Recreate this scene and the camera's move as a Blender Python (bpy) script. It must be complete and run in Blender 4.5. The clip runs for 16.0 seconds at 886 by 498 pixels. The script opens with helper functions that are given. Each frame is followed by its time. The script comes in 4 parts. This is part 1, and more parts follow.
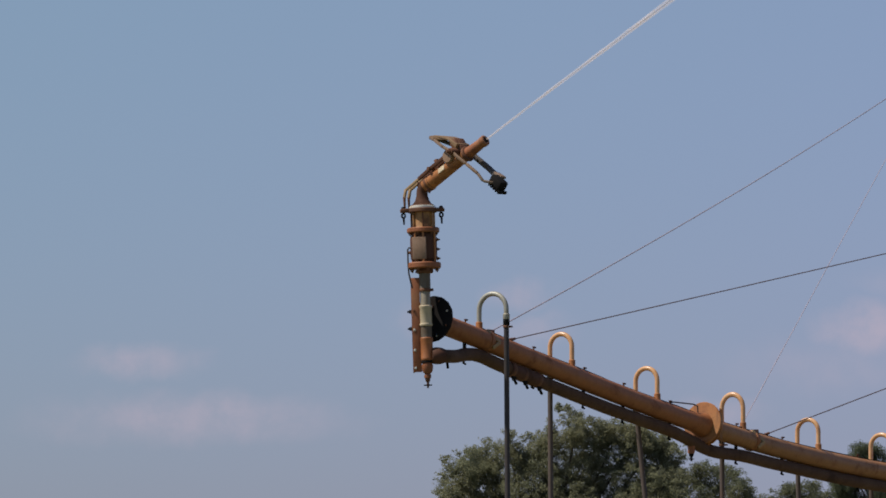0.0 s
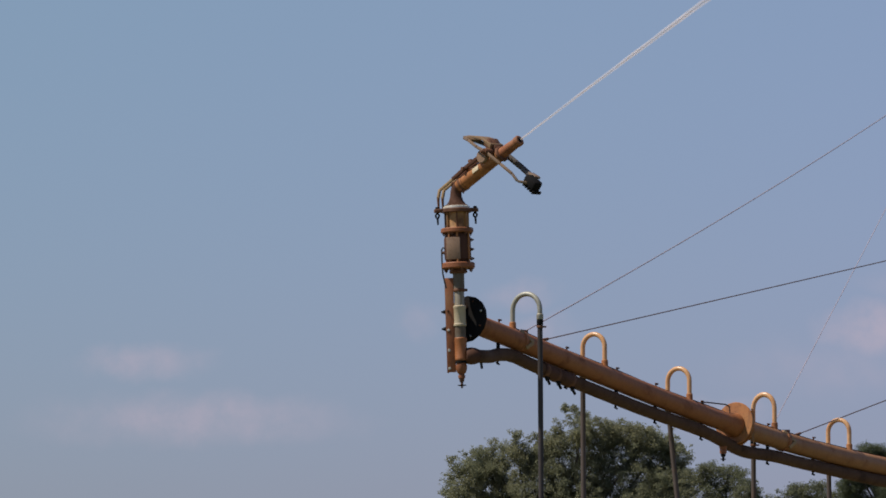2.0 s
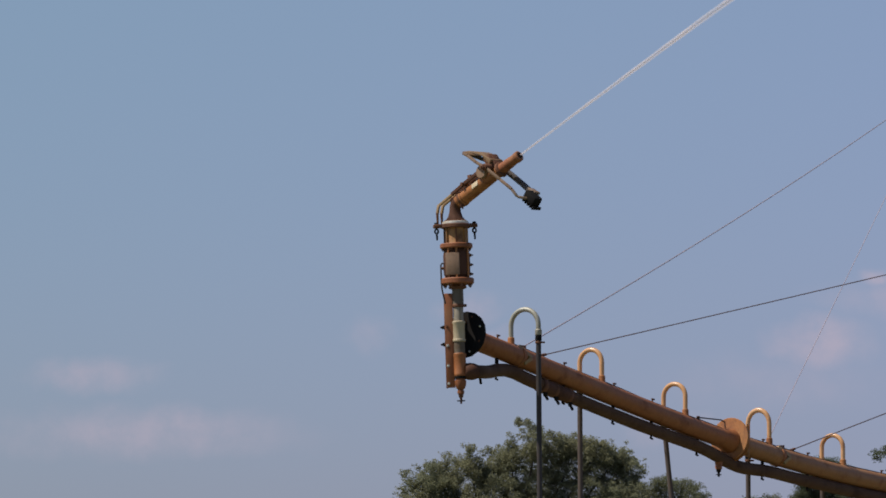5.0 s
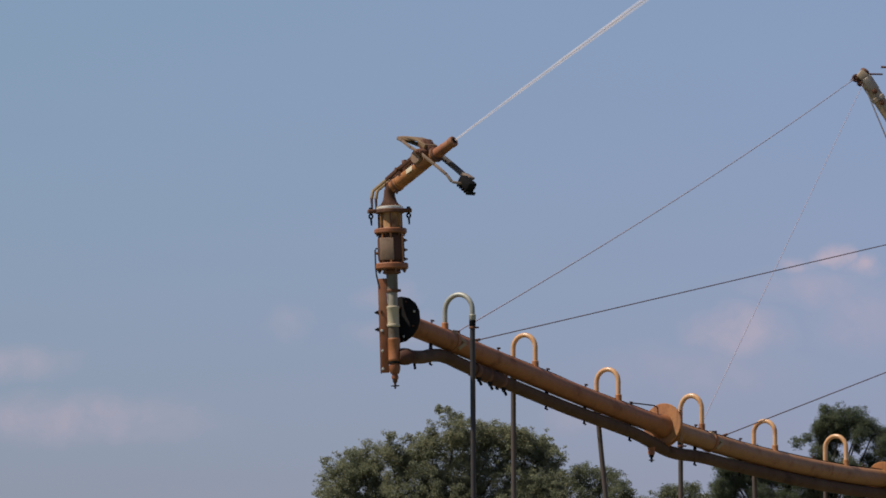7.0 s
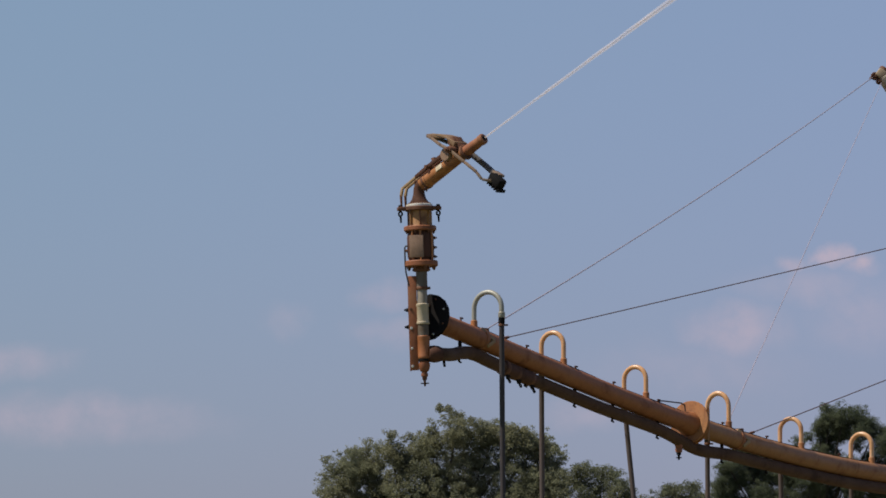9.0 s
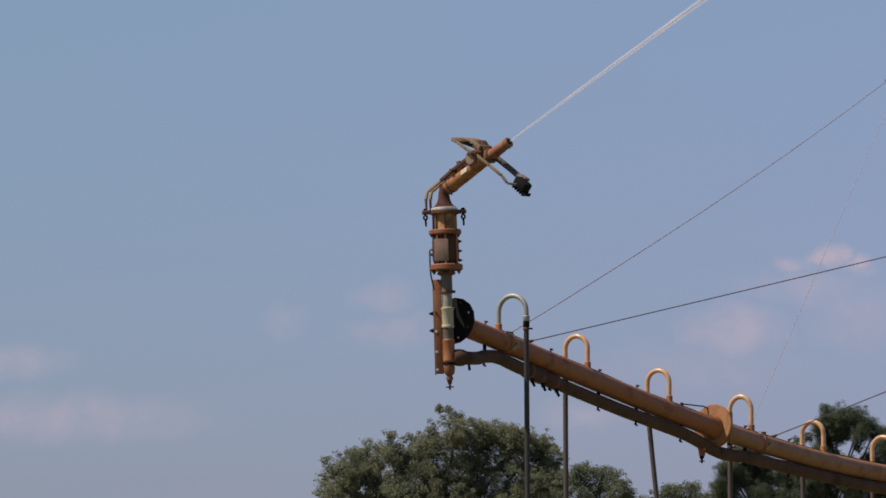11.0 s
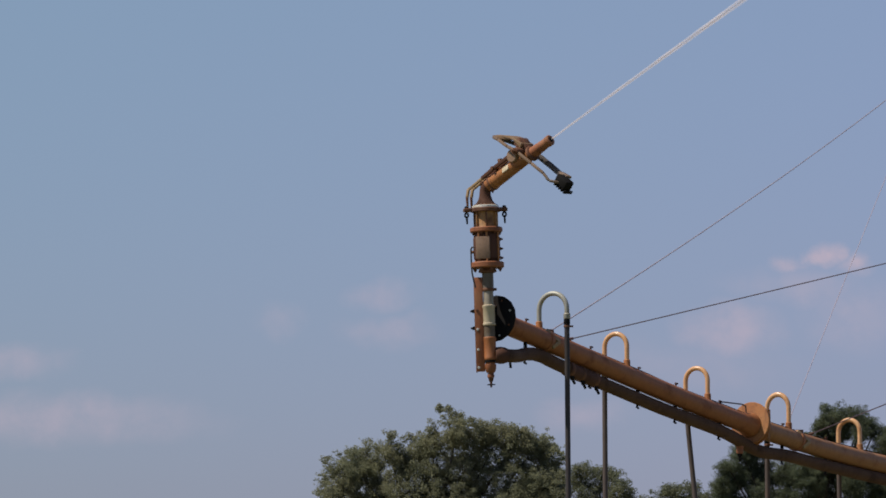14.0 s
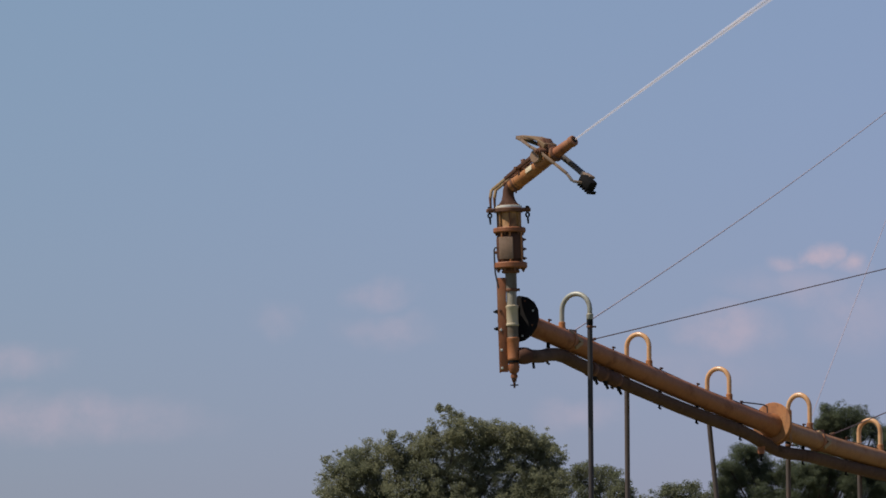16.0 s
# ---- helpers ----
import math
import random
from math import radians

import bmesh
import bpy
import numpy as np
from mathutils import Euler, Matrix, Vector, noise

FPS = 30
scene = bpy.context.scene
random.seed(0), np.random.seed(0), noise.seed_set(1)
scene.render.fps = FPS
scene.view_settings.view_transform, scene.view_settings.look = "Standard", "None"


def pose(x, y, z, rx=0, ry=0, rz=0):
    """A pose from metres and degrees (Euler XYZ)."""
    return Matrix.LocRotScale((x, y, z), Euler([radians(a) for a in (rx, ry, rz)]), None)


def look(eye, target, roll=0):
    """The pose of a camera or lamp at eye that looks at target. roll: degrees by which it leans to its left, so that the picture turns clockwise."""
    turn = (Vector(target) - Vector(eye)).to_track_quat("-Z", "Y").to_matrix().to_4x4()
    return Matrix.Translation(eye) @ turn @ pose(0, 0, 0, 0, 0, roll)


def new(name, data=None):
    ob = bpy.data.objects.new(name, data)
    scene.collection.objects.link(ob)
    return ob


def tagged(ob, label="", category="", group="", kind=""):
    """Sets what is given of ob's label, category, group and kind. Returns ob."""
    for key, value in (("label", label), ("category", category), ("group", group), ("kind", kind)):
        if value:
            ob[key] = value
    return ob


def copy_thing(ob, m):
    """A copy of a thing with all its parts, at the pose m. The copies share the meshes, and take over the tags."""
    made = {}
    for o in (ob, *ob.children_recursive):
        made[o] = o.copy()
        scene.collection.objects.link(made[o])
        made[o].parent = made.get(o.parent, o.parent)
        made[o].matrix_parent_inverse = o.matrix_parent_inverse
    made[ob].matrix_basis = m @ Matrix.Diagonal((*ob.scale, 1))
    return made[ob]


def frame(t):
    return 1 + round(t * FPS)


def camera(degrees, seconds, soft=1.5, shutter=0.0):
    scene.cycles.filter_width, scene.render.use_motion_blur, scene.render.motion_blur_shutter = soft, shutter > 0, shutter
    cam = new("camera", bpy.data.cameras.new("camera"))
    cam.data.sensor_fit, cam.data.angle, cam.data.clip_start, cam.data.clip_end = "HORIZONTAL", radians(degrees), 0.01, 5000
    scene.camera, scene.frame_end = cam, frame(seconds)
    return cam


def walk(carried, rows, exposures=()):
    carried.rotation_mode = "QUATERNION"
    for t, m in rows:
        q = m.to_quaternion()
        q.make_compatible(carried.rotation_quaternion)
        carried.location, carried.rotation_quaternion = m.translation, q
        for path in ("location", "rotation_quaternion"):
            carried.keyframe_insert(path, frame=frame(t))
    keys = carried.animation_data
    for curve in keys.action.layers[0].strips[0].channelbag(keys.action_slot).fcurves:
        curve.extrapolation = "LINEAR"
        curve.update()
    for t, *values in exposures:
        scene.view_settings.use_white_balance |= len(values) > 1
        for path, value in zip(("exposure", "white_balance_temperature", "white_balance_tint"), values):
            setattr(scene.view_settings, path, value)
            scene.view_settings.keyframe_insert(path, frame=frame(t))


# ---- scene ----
# ---------------------------------------------------------------- camera
cam = camera(8.966, 16.0, soft=1.7)
PATH = [
    (0.0, 0.4927, 1.6033, -0.977, 5.155),
    (0.5, 0.4587, 1.5981, -1.031, 5.162),
    (1.0, 0.4100, 1.5902, -1.025, 5.165),
    (1.5, 0.3603, 1.5972, -1.012, 5.166),
    (2.0, 0.3580, 1.6016, -1.014, 5.161),
    (2.5, 0.3376, 1.5927, -1.010, 5.158),
    (3.0, 0.2751, 1.5977, -0.995, 5.162),
    (3.5, 0.2501, 1.5998, -0.981, 5.210),
    (4.0, 0.2578, 1.5936, -0.970, 5.246),
    (4.5, 0.2034, 1.5962, -0.918, 5.244),
    (5.0, 0.1362, 1.6101, -0.497, 5.299),
    (5.2, 0.1361, 1.6062, -0.202, 5.312),
    (7.3, 0.0456, 1.5956, 0.329, 5.165),
    (7.5, 0.0282, 1.5924, 0.331, 5.166),
    (8.0, -0.0147, 1.6017, 0.342, 5.169),
    (8.5, -0.0463, 1.6069, 0.349, 5.172),
    (9.0, -0.0714, 1.5923, 0.347, 5.163),
    (11.5, -0.2183, 1.6088, 0.381, 5.167),
    (12.0, -0.2447, 1.6011, 0.386, 5.168),
    (12.5, -0.2969, 1.5917, 0.397, 5.167),
    (13.0, -0.3105, 1.6089, 0.396, 5.161),
    (13.5, -0.3333, 1.6051, 0.397, 5.162),
    (14.0, -0.3950, 1.5974, 0.415, 5.164),
    (14.5, -0.4188, 1.6046, 0.423, 5.162),
    (15.0, -0.4250, 1.6115, 0.419, 5.160),
    (15.5, -0.4668, 1.5949, 0.430, 5.162),
    (16.0, -0.5082, 1.6005, 0.438, 5.161),
]
walk(cam, [(t, pose(x, -25.0, z, 90 + p, 0, -w)) for t, x, z, w, p in PATH])

# ---------------------------------------------------------------- world, sun, exposure
SUN_TO = Vector((-0.54, -0.12, 0.83)).normalized()
scene.view_settings.exposure = 0.0
world = bpy.data.worlds.new("sky")
scene.world = world
world.use_nodes = True


class Nodes:
    """Short way to write node graphs."""

    def __init__(self, tree):
        self.tree = tree
        tree.nodes.clear()

    def add(self, kind, inputs=None, operation=None, clamp=None):
        n = self.tree.nodes.new(kind)
        if operation:
            n.operation = operation
        if clamp is not None:
            n.use_clamp = clamp
        for k, v in (inputs or {}).items():
            if isinstance(v, bpy.types.NodeSocket):
                self.tree.links.new(v, n.inputs[k])
            else:
                n.inputs[k].default_value = v
        return n

    def math(self, op, a, b=0.0, c=0.0, clamp=False):
        return self.add("ShaderNodeMath", {0: a, 1: b, 2: c}, op, clamp).outputs[0]

    def mix(self, fac, a, b, blend="MIX"):
        n = self.tree.nodes.new("ShaderNodeMix")
        n.data_type, n.blend_type = "RGBA", blend
        for k, value in ((0, fac), (6, a), (7, b)):
            if isinstance(value, bpy.types.NodeSocket):
                self.tree.links.new(value, n.inputs[k])
            else:
                n.inputs[k].default_value = value
        return n.outputs[2]

    def noise(self, vec, scale, detail=4.0, rough=0.55):
        return self.add("ShaderNodeTexNoise", {"Vector": vec, "Scale": scale, "Detail": detail, "Roughness": rough}).outputs[0]

    def ramp(self, fac, lo, hi):
        n = self.add("ShaderNodeMapRange", {0: fac, 1: lo, 2: hi, 3: 0.0, 4: 1.0})
        n.interpolation_type = "SMOOTHSTEP"
        return n.outputs[0]


g = Nodes(world.node_tree)
sky = g.add("ShaderNodeTexSky")
sky.sky_type, sky.sun_disc = "NISHITA", False
sky.sun_elevation, sky.sun_rotation = math.asin(SUN_TO.z), math.atan2(SUN_TO.x, SUN_TO.y)
sky.altitude, sky.air_density, sky.dust_density, sky.ozone_density = 100, 1.0, 0.6, 3.0
tc = g.add("ShaderNodeTexCoord").outputs["Generated"]
sep = g.add("ShaderNodeSeparateXYZ", {0: tc})
ahead = g.math("MAXIMUM", sep.outputs[1], 0.05)
u = g.math("DIVIDE", sep.outputs[0], ahead)
v = g.math("DIVIDE", sep.outputs[2], ahead)
flat = g.add("ShaderNodeCombineXYZ", {0: u, 1: v}).outputs[0]
# fair-weather clouds low over the trees: bearing, height, half width, half height, density
CLOUDS = [
    (-0.0715, 0.0702, 0.0125, 0.0036, 0.42), (-0.062, 0.0600, 0.030, 0.0050, 0.44), (-0.0036, 0.0822, 0.0068, 0.0032, 0.34),
    (-0.0018, 0.0757, 0.0088, 0.0034, 0.32), (-0.0220, 0.0775, 0.0046, 0.0036, 0.24), (0.0690, 0.0880, 0.0045, 0.0019, 0.72),
    (0.0755, 0.0893, 0.0032, 0.0022, 1.0), (0.0810, 0.0878, 0.0044, 0.0022, 0.85), (0.0705, 0.0838, 0.015, 0.0040, 0.34), (0.0585, 0.0760, 0.0105, 0.0050, 0.58),
    (0.0810, 0.0790, 0.012, 0.0075, 0.32), (0.0318, 0.0612, 0.0085, 0.0038, 0.34), (0.0500, 0.0690, 0.022, 0.0060, 0.18),
]
wob = g.add("ShaderNodeTexNoise", {"Vector": flat, "Scale": 130.0, "Detail": 5.0}).outputs[1]
wob = g.add("ShaderNodeVectorMath", {0: wob, 1: (0.5, 0.5, 0.5)}, operation="SUBTRACT").outputs[0]
wob = g.add("ShaderNodeVectorMath", {0: wob, 1: (0.012, 0.006, 0.0)}, operation="MULTIPLY").outputs[0]
warped = g.add("ShaderNodeVectorMath", {0: flat, 1: wob}, operation="ADD").outputs[0]
cover = None
for cu, cv, su, sv, den in CLOUDS:
    off = g.add("ShaderNodeVectorMath", {0: warped, 1: (cu, cv, 0)}, operation="SUBTRACT").outputs[0]
    off = g.add("ShaderNodeVectorMath", {0: off, 1: (1 / su, 1 / sv, 0)}, operation="MULTIPLY").outputs[0]
    far = g.add("ShaderNodeVectorMath", {0: off}, operation="LENGTH").outputs[1]
    blob = g.math("MULTIPLY", g.ramp(far, 1.25, 0.1), den)
    cover = blob if cover is None else g.math("MAXIMUM", cover, blob)
puff = g.ramp(g.noise(flat, 160.0, 6.0, 0.6), 0.25, 0.70)
cover = g.math("MULTIPLY", cover, g.math("MULTIPLY_ADD", puff, 0.6, 0.4), clamp=True)
cover = g.math("MULTIPLY", cover, g.math("GREATER_THAN", sep.outputs[1], 0.05))
tint = g.mix(1.0, sky.outputs[0], (1.13, 1.07, 1.13, 1.0), "MULTIPLY")
haze = [g.add("ShaderNodeMapRange", {0: sep.outputs[2], 1: 0.03, 2: 0.16, 3: low, 4: high}).outputs[0] for low, high in ((0.675, 1.06), (0.667, 1.05), (0.915, 1.025))]
tint = g.add("ShaderNodeVectorMath", {0: tint, 1: g.add("ShaderNodeCombineXYZ", {0: haze[0], 1: haze[1], 2: haze[2]}).outputs[0]}, "MULTIPLY").outputs[0]
side = g.add("ShaderNodeMapRange", {0: sep.outputs[0], 1: -0.10, 2: 0.10, 3: 0.965, 4: 1.045}).outputs[0]
tint = g.add("ShaderNodeVectorMath", {0: tint, 1: g.add("ShaderNodeCombineXYZ", {0: side, 1: 1.0, 2: side}).outputs[0]}, "MULTIPLY").outputs[0]
cloud = g.mix(cover, tint, (6.75, 5.65, 6.75, 1.0))
bg = g.add("ShaderNodeBackground", {0: cloud, 1: 0.0750})
g.add("ShaderNodeOutputWorld", {0: bg.outputs[0]})

sun = new("sun", bpy.data.lights.new("sun", "SUN"))
sun.data.energy, sun.data.angle, sun.data.color = 4.9, radians(0.53), (1.0, 0.93, 0.82)
sun.matrix_world = look(SUN_TO * 50, (0, 0, 0))


# ---------------------------------------------------------------- materials
def material(name, rough=0.6, metal=0.0, bump=0.15, bump_scale=220.0):
    """A Principled material; returns it with its graph, its object-space position and a function that sets colour."""
    m = bpy.data.materials.new(name)
    m.use_nodes = True
    n = Nodes(m.node_tree)
    pos = n.add("ShaderNodeNewGeometry").outputs["Position"]
    bs = n.add("ShaderNodeBsdfPrincipled", {"Roughness": rough, "Metallic": metal})
    if bump:
        h = n.noise(pos, bump_scale, 5.0)
        n.tree.links.new(n.add("ShaderNodeBump", {"Height": h, "Strength": bump, "Distance": 0.002}).outputs[0], bs.inputs["Normal"])
    n.add("ShaderNodeOutputMaterial", {0: bs.outputs[0]})
    return m, n, pos, bs


def weathered(name, base, worn, amount=0.5, streak=0.3, pale=None, rough=0.6, metal=0.0, shine=0.5):
    """Old painted or galvanised metal: patches of rust, fine specks, rain streaks and bleached places."""
    m, n, pos, bs = material(name, rough, metal)
    bs.inputs["Specular IOR Level"].default_value = shine
    big = n.ramp(n.noise(pos, 9.0, 6.0, 0.65), 0.62 - 0.25 * amount, 0.72)
    fine = n.ramp(n.noise(pos, 75.0, 5.0, 0.7), 0.60 - 0.15 * amount, 0.75)
    stretched = n.add("ShaderNodeVectorMath", {0: pos, 1: (60.0, 60.0, 5.0)}, operation="MULTIPLY").outputs[0]
    run = n.ramp(n.noise(stretched, 1.0, 3.0), 0.5, 0.75)
    rust = n.math("MAXIMUM", big, n.math("MULTIPLY", fine, 0.8))
    rust = n.math("MAXIMUM", rust, n.math("MULTIPLY", run, streak))
    tone = n.mix(n.noise(pos, 28.0, 4.0), (*[c * 0.75 for c in base], 1), (*[min(1, c * 1.25) for c in base], 1))
    if pale:
        tone = n.mix(n.math("MULTIPLY", n.ramp(n.noise(pos, 5.0, 5.0), 0.5, 0.7), 0.6), tone, (*pale, 1))
    col = n.mix(n.math("MULTIPLY", rust, 0.85), tone, (*worn, 1))
    n.tree.links.new(col, bs.inputs["Base Color"])
    n.tree.links.new(n.math("MULTIPLY_ADD", rust, 0.25, rough), bs.inputs["Roughness"])
    return m


boom_paint = weathered("boom_paint", (0.300, 0.104, 0.030), (0.155, 0.050, 0.018), 0.44, 0.3, (0.325, 0.128, 0.043), 0.58)
faded_paint = weathered("faded_boom_paint", (0.305, 0.136, 0.046), (0.18, 0.070, 0.026), 0.38, 0.3, (0.34, 0.172, 0.070), 0.55)
drop_paint = weathered("gooseneck_paint", (0.581, 0.315, 0.145), (0.299, 0.116, 0.0415), 0.22, 0.25, (0.647, 0.432, 0.266), 0.30)
gun_paint = weathered("gun_paint", (0.349, 0.13, 0.0349), (0.108, 0.0349, 0.0149), 0.55, 0.6, (0.39, 0.187, 0.0664), 0.55)
gun_rust = weathered("rusted_casting", (0.141, 0.0548, 0.0232), (0.0622, 0.0249, 0.0141), 0.6, 0.5, None, 0.7)
arm_metal = weathered("bronze_arm", (0.178, 0.112, 0.0664), (0.083, 0.0456, 0.0274), 0.55, 0.3, (0.332, 0.282, 0.224), 0.45)
galvanised = weathered("galvanised_steel", (0.332, 0.324, 0.274), (0.216, 0.174, 0.108), 0.35, 0.4, (0.415, 0.415, 0.382), 0.5, 0.25)
dull_zinc = weathered("dull_zinc", (0.138, 0.112, 0.086), (0.095, 0.058, 0.033), 0.45, 0.6, None, 0.6, 0.0, 0.3)
pale_plastic = weathered("pale_plastic", (0.465, 0.382, 0.257), (0.332, 0.274, 0.183), 0.3, 0.3, None, 0.5)
hub_paint = weathered("hub_paint", (0.432, 0.217, 0.0664), (0.108, 0.0415, 0.0166), 0.5, 0.7, (0.415, 0.257, 0.108), 0.5)
riser_zinc = weathered("riser_zinc", (0.299, 0.257, 0.195), (0.183, 0.116, 0.0622), 0.4, 0.6, None, 0.55, 0.15)
rust_red = weathered("rust_red", (0.26, 0.085, 0.029), (0.083, 0.0299, 0.0149), 0.5, 0.5, (0.266, 0.124, 0.0498), 0.6)
post_grey = weathered("flaking_post_paint", (0.36, 0.30, 0.23), (0.17, 0.10, 0.055), 0.5, 0.4, (0.44, 0.39, 0.33), 0.65)
tan_post = weathered("tan_post", (0.332, 0.249, 0.158), (0.166, 0.0913, 0.0415), 0.4, 0.4, (0.415, 0.332, 0.232), 0.6)
black_plate = weathered("black_steel", (0.013, 0.012, 0.012), (0.020, 0.014, 0.011), 0.3, 0.3, None, 0.8, 0.0, 0.06)
black_rubber = weathered("black_hose", (0.044, 0.038, 0.040), (0.070, 0.052, 0.044), 0.35, 0.7, None, 0.6, 0.0, 0.25)
grey_rubber = weathered("faded_hose", (0.084, 0.064, 0.056), (0.115, 0.075, 0.055), 0.35, 0.7, None, 0.65, 0.0, 0.25)
brown_hose = weathered("brown_supply_hose", (0.095, 0.050, 0.029), (0.05, 0.028, 0.018), 0.45, 0.4, (0.135, 0.08, 0.047), 0.8, 0.0, 0.2)
bolt_zinc = weathered("bright_zinc", (0.581, 0.564, 0.515), (0.332, 0.282, 0.216), 0.1, 0.1, None, 0.4, 0.2)
cable_steel = weathered("steel_cable", (0.18, 0.115, 0.105), (0.12, 0.070, 0.060), 0.4, 0.2, None, 0.5, 0.3)
pale_cable = weathered("pale_cable", (0.36, 0.295, 0.32), (0.32, 0.26, 0.285), 0.3, 0.2, None, 0.6)
white_ring = weathered("white_plastic", (0.664, 0.639, 0.581), (0.457, 0.39, 0.299), 0.12, 0.2, None, 0.45)
dark_rust = weathered("dark_rust", (0.0871, 0.0357, 0.0199), (0.0456, 0.0216, 0.0133), 0.55, 0.4, None, 0.75, 0.0, 0.3)
dark_steel = weathered("dark_worn_steel", (0.060, 0.050, 0.048), (0.085, 0.060, 0.048), 0.4, 0.3, None, 0.55)
vane_tan = weathered("worn_brown_bronze", (0.224, 0.137, 0.0689), (0.0996, 0.0498, 0.0249), 0.45, 0.3, (0.299, 0.207, 0.116), 0.5)
rod_tan = weathered("worn_tan_steel", (0.299, 0.195, 0.0954), (0.124, 0.0539, 0.0249), 0.35, 0.3, (0.382, 0.282, 0.158), 0.5)
tag_grey = weathered("grey_tag", (0.25, 0.155, 0.098), (0.0871, 0.0432, 0.0232), 0.6, 0.4, None, 0.6)


def leafy(name, low, high):
    m, n, pos, bs = material(name, 0.85, 0.0, 0.0)
    bs.inputs["Specular IOR Level"].default_value = 0.15
    per = n.add("ShaderNodeNewGeometry").outputs["Random Per Island"]
    col = n.mix(per, (*low, 1), (*high, 1))
    patch = n.ramp(n.noise(pos, 0.55, 3.0), 0.35, 0.7)
    col = n.mix(n.math("MULTIPLY", patch, 0.55), col, (high[0] * 1.02, high[1] * 0.95, high[2] * 0.9, 1))
    n.tree.links.new(col, bs.inputs["Base Color"])
    back = n.add("ShaderNodeBsdfTranslucent", {0: col})
    both = n.add("ShaderNodeMixShader", {0: 0.68, 1: bs.outputs[0], 2: back.outputs[0]})
    out = [k for k in n.tree.nodes if k.type == "OUTPUT_MATERIAL"][0]
    n.tree.links.new(both.outputs[0], out.inputs[0])
    return m


# Leaf colours lifted pale: distance haze and brighter crowns are put into them.
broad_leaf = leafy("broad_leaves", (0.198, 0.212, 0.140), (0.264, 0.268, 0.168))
# Darker copy of the broad leaves; the lower trees' shade is in its colour.
shade_leaf = leafy("shaded_leaves", (0.150, 0.168, 0.110), (0.205, 0.216, 0.134))
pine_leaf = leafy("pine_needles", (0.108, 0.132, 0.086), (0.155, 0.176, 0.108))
bark = weathered("bark", (0.065, 0.050, 0.038), (0.04, 0.030, 0.024), 0.5, 0.6, None, 0.85)

field, n_, pos_, bs_ = material("crop_field", 0.9, 0.0, 0.4, 12.0)
rows_ = n_.add("ShaderNodeTexWave", {"Vector": pos_, "Scale": 0.42, "Distortion": 1.5, "Detail": 3.0}).outputs[1]
c_ = n_.mix(n_.math("MULTIPLY", n_.ramp(rows_, 0.2, 0.7), n_.ramp(n_.noise(pos_, 6.0, 6.0), 0.3, 0.6)), (0.16, 0.11, 0.065, 1), (0.06, 0.10, 0.03, 1))
c_ = n_.mix(n_.ramp(n_.noise(pos_, 0.02, 4.0), 0.4, 0.65), c_, (0.10, 0.12, 0.045, 1))
n_.tree.links.new(c_, bs_.inputs["Base Color"])

water = bpy.data.materials.new("water_stream")
water.use_nodes = True
n_ = Nodes(water.node_tree)
pos_ = n_.add("ShaderNodeNewGeometry").outputs["Position"]
spray = n_.add("ShaderNodeBsdfDiffuse", {0: (0.95, 0.84, 0.79, 1)})
milk = n_.add("ShaderNodeBsdfTranslucent", {0: (0.95, 0.84, 0.79, 1)})
foam = n_.add("ShaderNodeMixShader", {0: 0.5, 1: spray.outputs[0], 2: milk.outputs[0]})
cover_ = n_.math("MULTIPLY_ADD", n_.ramp(n_.noise(pos_, 5.0, 3.0, 0.5), 0.3, 0.7), 0.07, 0.14)
see = n_.add("ShaderNodeMixShader", {0: cover_, 1: n_.add("ShaderNodeBsdfTransparent").outputs[0], 2: foam.outputs[0]})
n_.add("ShaderNodeOutputMaterial", {0: see.outputs[0]})


# ---------------------------------------------------------------- building helpers
PLACE = {}


def thing(name, at, label, category, group="", kind="", turn=None):
    ob = new(name)
    m = Matrix.Translation(at) @ (turn or Matrix())
    ob.matrix_basis = m
    ob.empty_display_size = 0.1
    PLACE[ob] = m
    return tagged(ob, label, category, group, kind)


def part(name, bm, mat, parent, label="", world_space=True, kind=""):
    """Links bm as one mesh under a thing or a part. world_space: bm is in the world's metres, else in the thing's."""
    if world_space:
        bmesh.ops.transform(bm, matrix=PLACE[parent].inverted(), verts=bm.verts)
    me = bpy.data.meshes.new(name)
    bm.to_mesh(me)
    bm.free()
    me.materials.append(mat)
    me.shade_smooth()
    me.set_sharp_from_angle(angle=radians(38))
    ob = new(name, me)
    ob.parent = parent
    PLACE[ob] = PLACE[parent]
    return tagged(ob, label, kind=kind)


def ring_axes(direction):
    d = Vector(direction).normalized()
    a = d.cross(Vector((0, 0, 1)) if abs(d.z) < 0.95 else Vector((0, 1, 0))).normalized()
    return a, d.cross(a)


